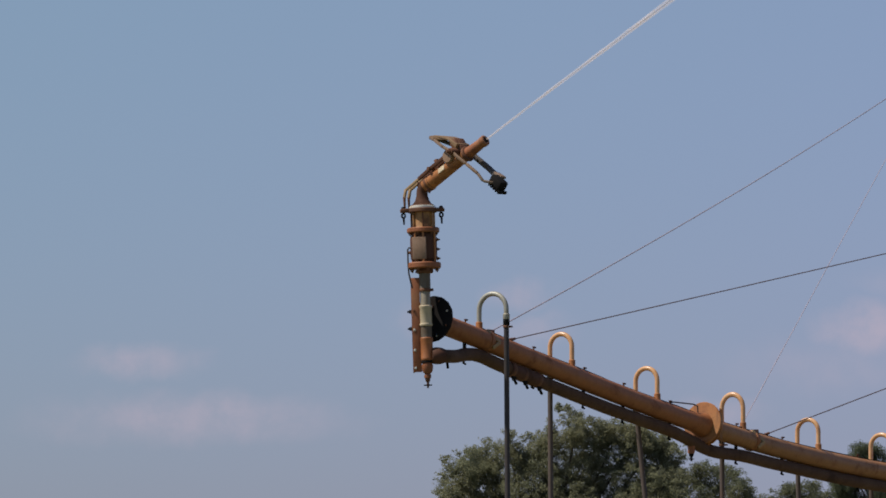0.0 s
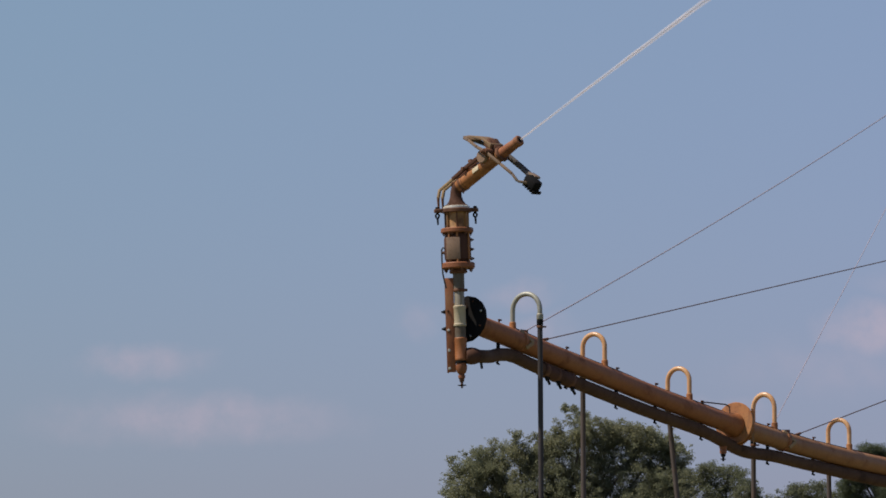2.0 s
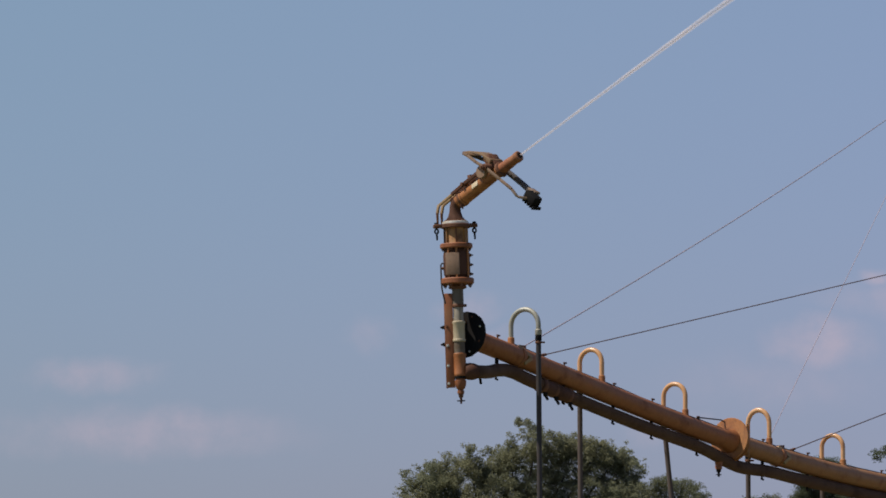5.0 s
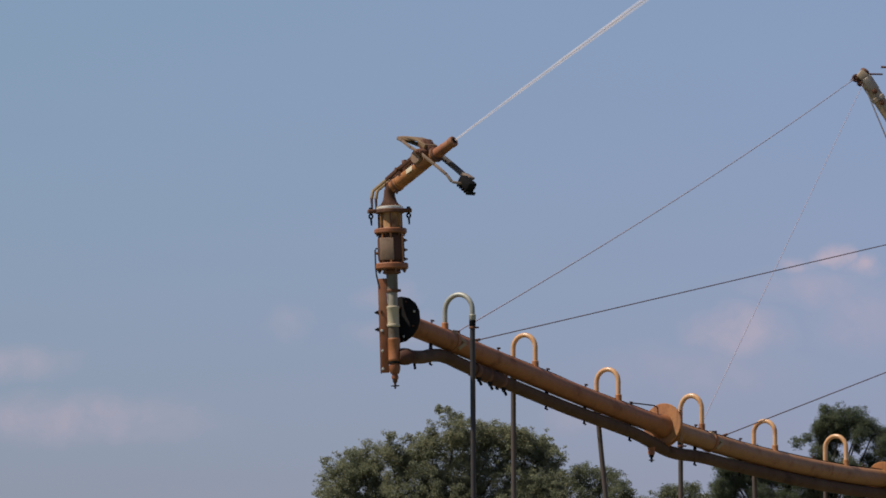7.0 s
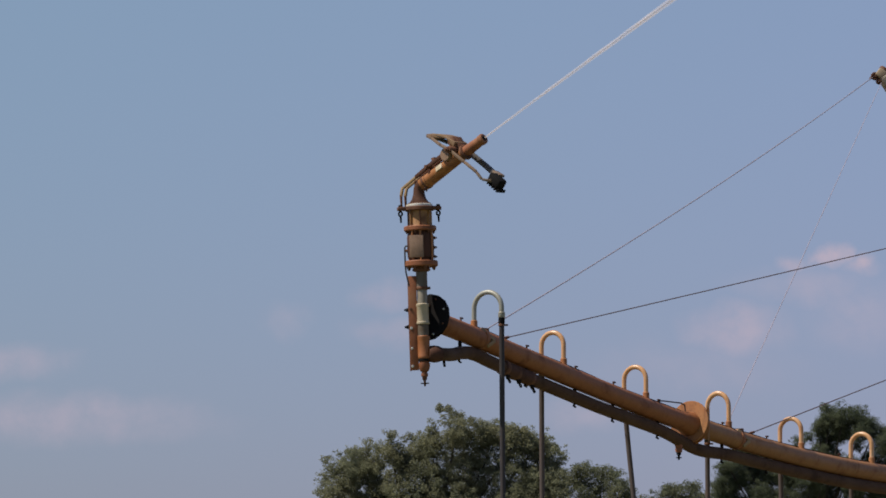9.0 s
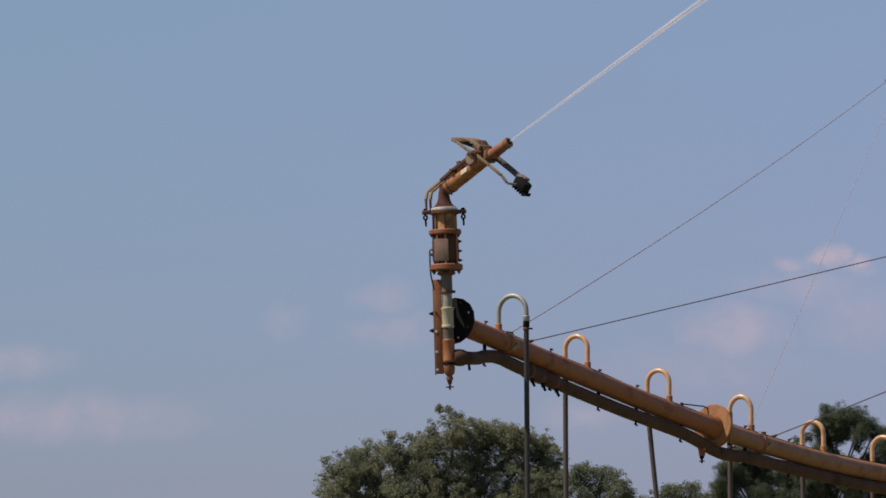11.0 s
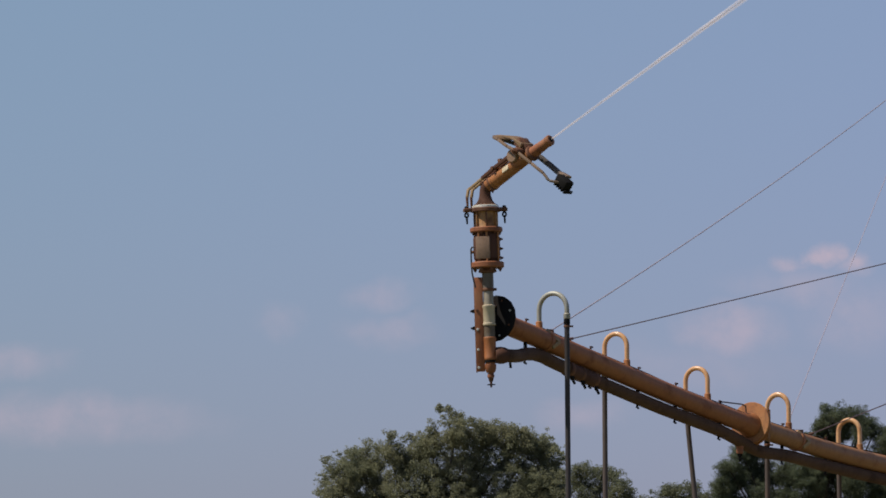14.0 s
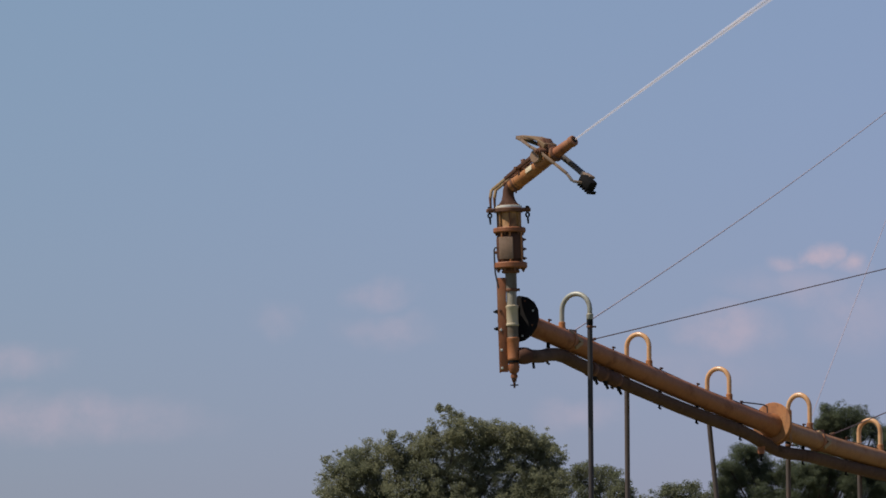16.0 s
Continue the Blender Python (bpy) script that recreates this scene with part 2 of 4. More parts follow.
def sweep(points, radii, segs=14, caps=True, bm=None, squash=1.0):
    """A round body along points; radii: one number, or one for each point."""
    bm = bm or bmesh.new()
    pts = [Vector(p) for p in points]
    radii = [radii] * len(pts) if isinstance(radii, (int, float)) else radii
    rings = []
    a = None
    for i, p in enumerate(pts):
        d = (pts[min(i + 1, len(pts) - 1)] - pts[max(i - 1, 0)]).normalized()
        if a is None:
            a, _ = ring_axes(d)
        a = (a - d * a.dot(d)).normalized()
        b = d.cross(a)
        rings.append([bm.verts.new(p + (a * math.cos(k * math.tau / segs) + b * squash * math.sin(k * math.tau / segs)) * radii[i]) for k in range(segs)])
    for r0, r1 in zip(rings, rings[1:]):
        for k in range(segs):
            bm.faces.new((r0[k], r0[(k + 1) % segs], r1[(k + 1) % segs], r1[k]))
    if caps:
        bm.faces.new(rings[0][::-1])
        bm.faces.new(rings[-1])
    return bm


def lathe(base, axis, profile, segs=28, bm=None):
    """A turned body: profile rows of (along the axis, radius)."""
    bm = bm or bmesh.new()
    a, b = ring_axes(axis)
    d = Vector(axis).normalized()
    base = Vector(base)
    rings = [[bm.verts.new(base + d * h + (a * math.cos(k * math.tau / segs) + b * math.sin(k * math.tau / segs)) * max(r, 1e-4)) for k in range(segs)] for h, r in profile]
    for r0, r1 in zip(rings, rings[1:]):
        for k in range(segs):
            bm.faces.new((r0[k], r0[(k + 1) % segs], r1[(k + 1) % segs], r1[k]))
    bm.faces.new(rings[0][::-1])
    bm.faces.new(rings[-1])
    bmesh.ops.recalc_face_normals(bm, faces=bm.faces)
    return bm


def disc(base, axis, radius, thick, edge=0.002, segs=32, bm=None):
    return lathe(base, axis, [(0, radius - edge), (edge, radius), (thick - edge, radius), (thick, radius - edge)], segs, bm)


def block(centre, size, axes=None, bevel=0.003, bm=None):
    """A bevelled box; axes: a 3x3 whose columns are its directions."""
    out = bm or bmesh.new()
    tmp = bmesh.new()
    bmesh.ops.create_cube(tmp, size=1.0)
    bmesh.ops.scale(tmp, vec=size, verts=tmp.verts)
    if bevel:
        bmesh.ops.bevel(tmp, geom=tmp.edges[:], offset=min(bevel, min(size) * 0.35), segments=2, affect="EDGES", profile=0.5)
    m = Matrix.Translation(centre) @ (axes.to_4x4() if axes else Matrix())
    bmesh.ops.transform(tmp, matrix=m, verts=tmp.verts)
    me = bpy.data.meshes.new("tmp")
    tmp.to_mesh(me)
    tmp.free()
    out.from_mesh(me)
    bpy.data.meshes.remove(me)
    return out


def bar(a, b, wide, thick, facing=(0, 0, 1), bevel=0.002, bm=None):
    """A flat bar from a to b, its wide side turned to facing."""
    a, b = Vector(a), Vector(b)
    d = (b - a).normalized()
    n = (Vector(facing) - d * d.dot(Vector(facing))).normalized()
    axes = Matrix((d, n.cross(d), n)).transposed()
    return block((a + b) / 2, ((b - a).length, wide, thick), axes, bevel, bm)


def bolt(at, axis, r=0.007, bm=None):
    """A hexagon head with a washer and a stub of thread."""
    bm = lathe(at, axis, [(0, r * 1.5), (0.002, r * 1.5)], 12, bm)
    bm = lathe(Vector(at) + Vector(axis).normalized() * 0.002, axis, [(0, r), (r * 0.9, r), (r * 1.1, r * 0.8)], 6, bm)
    return lathe(Vector(at) + Vector(axis).normalized() * 0.002, axis, [(0, r * 0.5), (r * 1.9, r * 0.5)], 8, bm)


# ---------------------------------------------------------------- ground
bm = bmesh.new()
STEP = 24
grid_ = [[bm.verts.new((-4000 + 8000 * i / STEP, -4000 + 8000 * j / STEP, 0)) for j in range(STEP + 1)] for i in range(STEP + 1)]
for i in range(STEP):
    for j in range(STEP):
        bm.faces.new((grid_[i][j], grid_[i + 1][j], grid_[i + 1][j + 1], grid_[i][j + 1]))
me = bpy.data.meshes.new("ground")
bm.to_mesh(me)
bm.free()
me.materials.append(field)
tagged(new("ground", me), "irrigated crop field of green rows on brown soil", "ground", kind="structure")

# ---------------------------------------------------------------- the line of the boom
ALONG = Vector((0.6425, 1.0, 0.0)).normalized()      # from the gun towards the tower, in plan
SIDE = Vector((ALONG.y, -ALONG.x, 0.0))              # across it, towards the open field
TOWER_Y = 12.6
ZC = [3.56074, -0.16509, -0.03476, 0.01626, -0.00138]


def boom_z(y):
    if y > 3.7:
        return boom_z(3.7) - 0.012 * (1 - math.exp(-(y - 3.7)))
    return sum(c * y ** k for k, c in enumerate(ZC))


def boom(y, drop=0.0, side=0.0):
    return Vector((-0.035 + 0.6425 * y, y, boom_z(y) - drop)) + SIDE * side


def slope(y):
    return (boom(y + 0.02) - boom(y - 0.02)).normalized()


def up_of(y):
    return SIDE.cross(slope(y)).normalized()


R_BOOM, R_LOW = 0.0455, 0.0295


def low_drop(y):
    """How far the supply hose hangs under the boom's centre line."""
    dip = 0.033 * math.exp(-((y - 2.10) / 0.20) ** 2) + 0.005 * math.exp(-((y - 2.5) / 0.2) ** 2)
    start = 0.050 * max(0.0, 1 - (y - 0.20) / 0.22) ** 1.5 if y < 0.42 else 0.0
    hump = 0.010 * math.exp(-((y - 0.34) / 0.13) ** 2)
    tuck = 0.0085 * min(1.0, max(0.0, (y - 1.3) / 0.55)) + 0.0010 * min(1.0, max(0.0, (y - 2.5) / 0.5))
    return 0.0850 + dip + start - hump - tuck


def span(a, b, step=0.06):
    k = max(2, int((b - a) / step))
    return [a + (b - a) * i / k for i in range(k + 1)]


FLANGES = (2.05, 3.93, 6.2, 8.6, 11.0)
sections = [(0.14, 2.035)] + [(a + 0.015, b - 0.015) for a, b in zip(FLANGES, FLANGES[1:])] + [(FLANGES[-1] + 0.015, TOWER_Y)]
for i, (a, b) in enumerate(sections):
    coat = faded_paint if i else boom_paint
    pipe = thing("overhang_pipe", boom(a), "ochre painted steel overhang pipe with rust stains and welded end flanges", "pipe", "pipe sections of the boom")
    part("pipe", sweep([boom(y) for y in span(a, b)], R_BOOM, 28), coat, pipe)
    if a > 1:
        part("end_flange", disc(boom(a - 0.014), slope(a), 0.086 if i > 1 else 0.098, 0.012), gun_paint, pipe)
    if not i:
        # Cone added so that its shaded underside darkens the flange's lower right.
        part("shading_cone", lathe(boom(b - 0.105), slope(b - 0.05), [(0, R_BOOM - 0.001), (0.05, R_BOOM + 0.002), (0.09, 0.053), (0.122, 0.060)], 28), coat, pipe)
    if b < 12:
        part("end_flange", disc(boom(b + 0.001, 0.0 if i else -0.010), slope(b), 0.088 if i else 0.103, 0.012), gun_paint, pipe)
    else:
        part("end_plate", disc(boom(b), slope(b), 0.06, 0.01), boom_paint, pipe)

# black end plate that carries the gun
plate = thing("end_flange_plate", boom(0.12), "round black steel flange plate bolted on the boom's end", "flange")
part("plate", disc(boom(0.078, -0.006), slope(0.12), 0.106, 0.014, 0.002, 16), black_plate, plate)
part("hub", lathe(boom(0.09), slope(0.12), [(0, 0.055), (0.012, 0.054), (0.07, 0.044)]), boom_paint, plate)
ax, ay = ring_axes(slope(0.12))
for k in range(8):
    c = boom(0.078, -0.006) + (ax * math.cos(k * math.tau / 8 + 0.38) + ay * math.sin(k * math.tau / 8 + 0.38)) * 0.086
    part("bolt", bolt(c, -slope(0.12), 0.0032), bolt_zinc if k % 2 else gun_rust, plate)

# supply hose under the boom
elbow = [Vector((0.030, 0.0, 3.385)), Vector((0.062, 0.02, 3.384)), Vector((0.090, 0.055, 3.385)), Vector((0.110, 0.12, 3.389)), Vector((0.13, 0.17, 3.394))]
run = [boom(y, low_drop(y)) for y in span(0.36, TOWER_Y)]
path = elbow + [Vector((0.155, 0.235, 3.406))] + run
hose = thing("supply_hose", run[0], "dark brown flexible supply hose strapped under the boom", "hose")
part("hose", sweep(path[1:], R_LOW, 20), brown_hose, hose)
part("reducer", lathe((0.012, -0.004, 3.384), (0.9, 0.42, 0), [(0, 0.028), (0.012, 0.036), (0.03, 0.0385), (0.048, 0.037), (0.064, 0.0315)]), dark_rust, hose)
part("end_screw", bar((0.083, 0.045, 3.362), (0.088, 0.050, 3.330), 0.010, 0.009), black_plate, hose)
for y0 in (0.62, 0.70, 0.80):
    d = boom(y0 + 0.02, low_drop(y0 + 0.02)) - boom(y0 - 0.02, low_drop(y0 - 0.02))
    part("hose_clamp", lathe(boom(y0 - 0.012, low_drop(y0)), d, [(0, R_LOW + 0.004), (0.004, R_LOW + 0.006), (0.02, R_LOW + 0.006), (0.024, R_LOW + 0.004)], 20), gun_rust, hose)
    low = low_drop(y0) + R_LOW
    claw = bar(boom(y0 - 0.004, low - 0.006, 0.012), boom(y0 + 0.010, low + 0.016, 0.012), 0.016, 0.013, SIDE)
    bar(boom(y0 + 0.008, low + 0.012, 0.012), boom(y0 + 0.026, low + 0.030, 0.012), 0.011, 0.010, SIDE, 0.002, claw)
    bar(boom(y0 - 0.010, low + 0.004, 0.012), boom(y0 + 0.022, low + 0.001, 0.012), 0.009, 0.010, SIDE, 0.002, claw)
    part("clamp_screw", claw, black_plate, hose)
part("coupler", sweep([boom(y, low_drop(y)) for y in span(0.60, 0.82, 0.02)], R_LOW + 0.0045, 20), dark_rust, hose)

# pipe straps that hold hose and boom together
STRAPS = (0.30, 0.775, 1.14, 1.43, 1.78, 2.30, 2.67, 3.30, 3.75)
for i, y in enumerate(STRAPS):
    st = thing("pipe_strap", boom(y), "small dark metal clip that ties the hose under the boom", "strap", "straps along the boom")
    n = up_of(y)
    ld = low_drop(y)
    link = bar(boom(y, R_BOOM - 0.004), boom(y, ld - R_LOW + 0.004), 0.016, 0.012, SIDE)
    part("link", link, black_plate, st)
    top = boom(y) + n * (R_BOOM + 0.002)
    bm = bar(top - n * 0.004, top + n * 0.014, 0.007, 0.007)
    bar(top + n * 0.012 - slope(y) * 0.006, top + n * 0.014 + slope(y) * 0.016, 0.008, 0.007, n, 0.001, bm)
    part("clip", bm, dark_rust, st)
    bot = boom(y, ld) - n * (R_LOW + 0.002)
    bm = bar(bot + n * 0.004, bot - n * 0.011, 0.009, 0.008)
    bar(bot - n * 0.009 - slope(y) * 0.007, bot - n * 0.012 + slope(y) * 0.016, 0.008, 0.007, n, 0.001, bm)
    part("lower_clip", bm, black_plate, st)

# control wire along the boom's top
wire = thing("control_wire", boom(0.47), "thin dark control wire clipped along the boom's top", "wire")
pts = [boom(y) + up_of(y) * (R_BOOM + 0.0005 + 0.004 * abs(math.sin(y * 4.7))) - SIDE * (0.002 + 0.004 * math.sin(y * 9)) for y in span(0.40, TOWER_Y - 0.1, 0.04)]
part("wire", sweep(pts, 0.0030, 6), black_plate, wire)
y = 1.98
loop = [boom(y - 0.22) + up_of(y) * 0.046, boom(y - 0.17) + up_of(y) * 0.062, boom(y - 0.02) + up_of(y) * 0.085, boom(y + 0.01) + up_of(y) * 0.082, boom(y + 0.02) + up_of(y) * 0.046]
part("wire_loop", sweep(loop, 0.0035, 6), black_rubber, wire)

# ---------------------------------------------------------------- goosenecks and drop hoses
def gooseneck(name_mat, width, rise, leg, label):
    """Built at its own origin: rises from the root, arcs over to +x and comes down."""
    th = thing("gooseneck", (0, 0, 0), label, "pipe", "goosenecks on the boom")
    r = width / 2
    pts = [Vector((0, 0, -0.012)), Vector((0, 0, rise * 0.35))]
    pts += [Vector((r - r * math.cos(a), 0, rise - r + r * math.sin(a))) for a in [math.pi * k / 14 for k in range(15)]]
    pts += [Vector((width, 0, (rise - r + leg) / 2)), Vector((width, 0, leg))]
    part("pipe", sweep(pts, 0.0112, 14), name_mat, th, world_space=False)
    part("root_socket", lathe((0, 0, -0.004), (0, 0, 1), [(0, 0.018), (0.006, 0.016), (0.03, 0.0155), (0.033, 0.012)], 14), gun_paint, th, world_space=False)
    part("outlet_socket", lathe((width, 0, leg - 0.012), (0, 0, 1), [(0, 0.0135), (0.004, 0.0155), (0.024, 0.0155), (0.028, 0.012)], 14), name_mat, th, world_space=False)
    return th


def place_neck(y, toward):
    """Root on the boom's crown; toward +1 hangs on the near side, -1 on the far side."""
    root = boom(y) + up_of(y) * R_BOOM
    x = SIDE * toward
    axes = Matrix((x, Vector((0, 0, 1)).cross(x), Vector((0, 0, 1)))).transposed().to_4x4()
    return Matrix.Translation(root) @ axes


def drop_hose(top, swing, label, rubber):
    th = thing("drop_hose", top, label, "hose", "drop hoses under the boom")
    length = top.z - 0.75
    pts = [top + Vector((swing * (k / 12) * length, 0.004 * math.sin(k * 1.3), -length * k / 12)) for k in range(13)]
    pts[0] = top + Vector((0, 0, 0.01))
    part("hose", sweep(pts, 0.0118, 12), rubber, th)
    part("hose_barb", lathe(top - Vector((0, 0, 0.042)), (0, 0, 1), [(0, 0.0125), (0.004, 0.0146), (0.038, 0.0146), (0.043, 0.0135), (0.046, 0.0120)], 12), black_plate, th)
    bm = lathe(top - Vector((0, 0, 0.052)), (0, 0, 1), [(0, 0.0125), (0.002, 0.0150), (0.009, 0.0150), (0.011, 0.0125)], 12)
    block(top + Vector((0.021, -0.004, -0.047)), (0.016, 0.010, 0.008), None, 0.002, bm)
    part("hose_clamp", bm, gun_rust, th)


NECKS = (0.395, 1.051, 1.685, 2.354, 2.969, 3.593)
first = gooseneck(galvanised, 0.146, 0.153, 0.045, "bare galvanised steel gooseneck pipe standing on the boom's end")
first.matrix_basis = PLACE[first] = place_neck(NECKS[0], 1)
drop_hose(PLACE[first] @ Vector((0.146, 0, 0.048)), 0.006, "black rubber drop hose hanging from the galvanised gooseneck", black_rubber)
second = gooseneck(drop_paint, 0.120, 0.150, -0.030, "ochre painted gooseneck pipe curving over the boom")
second.matrix_basis = PLACE[second] = place_neck(NECKS[1], -1)
SWING = (0.004, 0.100, 0.004, 0.02, 0.01)
for i, y in enumerate(NECKS[1:]):
    m = place_neck(y, -1)
    if i:
        copy_thing(second, m @ Matrix.Diagonal((1, 1, 1.13 if i == 2 else 1.0, 1)))
    drop_hose(m @ Vector((0.120, 0, -0.027)), SWING[i], "grey-brown drop hose hanging behind the boom", grey_rubber)

# drain nozzles
def drain(at, label):
    th = thing("drain_nozzle", at, label, "nozzle", "drain nozzles")
    part("body", lathe(at, (0, 0, -1), [(-0.03, 0.020), (0.004, 0.019), (0.016, 0.0155), (0.02, 0.0175), (0.034, 0.016), (0.038, 0.010)], 20), rust_red, th)
    part("nozzle", lathe(Vector(at) - Vector((0, 0, 0.036)), (0, 0, -1), [(0, 0.012), (0.012, 0.011), (0.014, 0.006), (0.036, 0.005)], 12), black_plate, th)
    part("deflector", disc(Vector(at) - Vector((0, 0, 0.060)), (0, 0, -1), 0.014, 0.004, 0.001, 12), black_plate, th)


drain(boom(1.95, 0.118), "small rust-orange drain nozzle under the pipe coupling")
# ---------------------------------------------------------------- riser, valve and end gun
# The stack leans a little to fit the camera's view; heights below are along its own axis.
LEAN = Matrix.Rotation(radians(-1.8), 4, "Y")
FOOT = Vector((0.0, 0.0, 3.245))


def stack(name, label, category):
    return thing(name, FOOT, label, category, turn=LEAN)


def up(h):
    return (0, 0, h)


Z = (0, 0, 1)
riser = stack("riser_pipe", "riser of ochre, pale and grey pipe pieces under the end gun", "pipe")
L = dict(world_space=False)
part("nozzle", lathe(up(-0.005), Z, [(0, 0.004), (0.026, 0.006), (0.03, 0.010), (0.045, 0.012)], 14), gun_rust, riser, **L)
part("deflector", disc(up(0.006), Z, 0.019, 0.004, 0.001, 12), black_plate, riser, **L)
part("drain_cap", lathe(up(0.038), Z, [(0, 0.012), (0.003, 0.0155), (0.014, 0.0155), (0.016, 0.013), (0.022, 0.013), (0.024, 0.018), (0.034, 0.023), (0.048, 0.0255), (0.060, 0.0255), (0.062, 0.022), (0.068, 0.022)], 24), rust_red, riser, **L)
part("seal", lathe(up(0.106), Z, [(0, 0.0265), (0.006, 0.027), (0.012, 0.0265)], 24), black_plate, riser, **L)
part("tee", lathe(up(0.117), Z, [(0, 0.026), (0.004, 0.0285), (0.012, 0.0285), (0.016, 0.027), (0.085, 0.027), (0.09, 0.0285), (0.1, 0.0285), (0.103, 0.026)], 28), boom_paint, riser, **L)
part("lower_nipple", lathe(up(0.218), Z, [(0, 0.0245), (0.055, 0.0245)], 24), dull_zinc, riser, **L)
part("sleeve", lathe(up(0.270), Z, [(0, 0.026), (0.003, 0.029), (0.010, 0.029), (0.013, 0.0265), (0.078, 0.0265), (0.082, 0.029), (0.09, 0.029), (0.093, 0.024)], 28), pale_plastic, riser, **L)
part("upper_nipple", lathe(up(0.360), Z, [(0, 0.0225), (0.064, 0.0225), (0.07, 0.021)], 24), riser_zinc, riser, **L)
part("neck_pipe", lathe(up(0.428), Z, [(0, 0.0252), (0.085, 0.0252)], 24), dull_zinc, riser, **L)
bm = lathe(up(0.424), Z, [(0, 0.026), (0.002, 0.0275), (0.012, 0.0275), (0.014, 0.026)], 24)
block((0.031, -0.004, 0.431), (0.014, 0.012, 0.012), None, 0.002, bm)
part("strap", bm, gun_rust, riser, **L)

bracket = stack("mounting_bracket", "rusty angle-iron bracket with zinc bolts beside the riser", "bracket")
bm = block((-0.0425, -0.002, 0.277), (0.037, 0.007, 0.420), None, 0.002)
part("face", bm, rust_red, bracket, **L)
bm = block((-0.0605, 0.026, 0.277), (0.006, 0.055, 0.420), None, 0.002)
part("flange", bm, gun_rust, bracket, **L)
for h, mat in ((0.085, bolt_zinc), (0.165, bolt_zinc), (0.255, bolt_zinc), (0.340, gun_rust)):
    part("bolt", bolt((-0.052, -0.006, h), (0, -1, 0), 0.0042), mat, bracket, **L)
for h in (0.262, 0.338):
    part("nut", bolt((-0.063, 0.02, h), (-1, 0, 0), 0.009), black_plate, bracket, **L)
for h in (0.24, 0.36):
    bm = bar((-0.058, 0.05, h), (0.03, 0.092, h + 0.002), 0.03, 0.012, Z)
    part("arm", bm, gun_rust, bracket, **L)

valve = stack("shutoff_valve", "rusty flanged shut-off valve with a grey tag and bolts", "valve")
part("base_collar", lathe(up(0.505), Z, [(0, 0.030), (0.004, 0.040), (0.012, 0.040), (0.016, 0.036), (0.026, 0.036)], 28), gun_rust, valve, **L)
part("lower_flange", disc(up(0.527), Z, 0.0745, 0.026, 0.004), rust_red, valve, **L)
part("body", lathe(up(0.552), Z, [(0, 0.050), (0.010, 0.052), (0.016, 0.058), (0.035, 0.0595), (0.105, 0.0595), (0.122, 0.056), (0.135, 0.050)], 32), dark_rust, valve, **L)
part("upper_flange", disc(up(0.686), Z, 0.0725, 0.022, 0.004), rust_red, valve, **L)
part("tag", block((-0.018, -0.0585, 0.614), (0.062, 0.010, 0.100), Matrix.Rotation(radians(-10), 3, "Z"), 0.003), tag_grey, valve, "brown-grey square cover plate", **L)
for ang in (-60, -25, 30, 120, 210):
    a = radians(ang - 90 + 25)
    c = Vector((math.cos(a) * 0.0615, math.sin(a) * 0.0615, 0.545))
    part("tie_rod", sweep([c, c + Vector((0, 0, 0.150))], 0.0048, 10), gun_paint, valve, **L)
for k in range(8):
    a = math.tau * k / 8 + 0.3
    c = Vector((math.cos(a) * 0.060, math.sin(a) * 0.060, 0.527))
    part("bolt", bolt(c, (0, 0, -1), 0.007), gun_rust, valve, **L)
for k in range(6):
    a = math.tau * k / 6 + 0.15
    part("bolt", bolt((math.cos(a) * 0.060, math.sin(a) * 0.060, 0.687), (0, 0, -1), 0.006), gun_rust, valve, **L)
for h, a in ((0.612, 0.0), (0.655, 0.1), (0.57, -0.1), (0.60, math.pi)):
    part("side_plug", bolt((math.cos(a) * 0.058, math.sin(a) * 0.058, h), (math.cos(a), math.sin(a), 0), 0.007), gun_rust, valve, **L)
pts = [(-0.052, -0.02, 0.618), (-0.066, -0.02, 0.620), (-0.071, -0.02, 0.612), (-0.071, -0.02, 0.55), (-0.069, -0.02, 0.505), (-0.062, -0.02, 0.468), (-0.056, -0.015, 0.44)]
part("pilot_tube", sweep([Vector(p) for p in pts], 0.0036, 8), black_rubber, valve, "thin black pilot tube", **L)

hub = stack("gun_hub", "ochre ribbed hub and rusty top flange with hanging hook bolts", "hub")
part("body", lathe(up(0.706), Z, [(0, 0.051), (0.006, 0.047), (0.07, 0.047), (0.076, 0.054), (0.082, 0.054)], 32), hub_paint, hub, **L)
for k in range(7):
    a = math.tau * k / 7 + 0.25
    part("rib", block((math.cos(a) * 0.049, math.sin(a) * 0.049, 0.742), (0.014, 0.006, 0.068), Matrix.Rotation(a, 3, "Z"), 0.002), gun_rust if k % 2 else hub_paint, hub, **L)
part("top_flange", disc(up(0.777), Z, 0.066, 0.018, 0.003, 36), gun_rust, hub, **L)
part("swivel_ring", lathe(up(0.794), Z, [(0, 0.057), (0.002, 0.059), (0.010, 0.059), (0.012, 0.055)], 36), white_ring, hub, "off-white plastic swivel ring", **L)
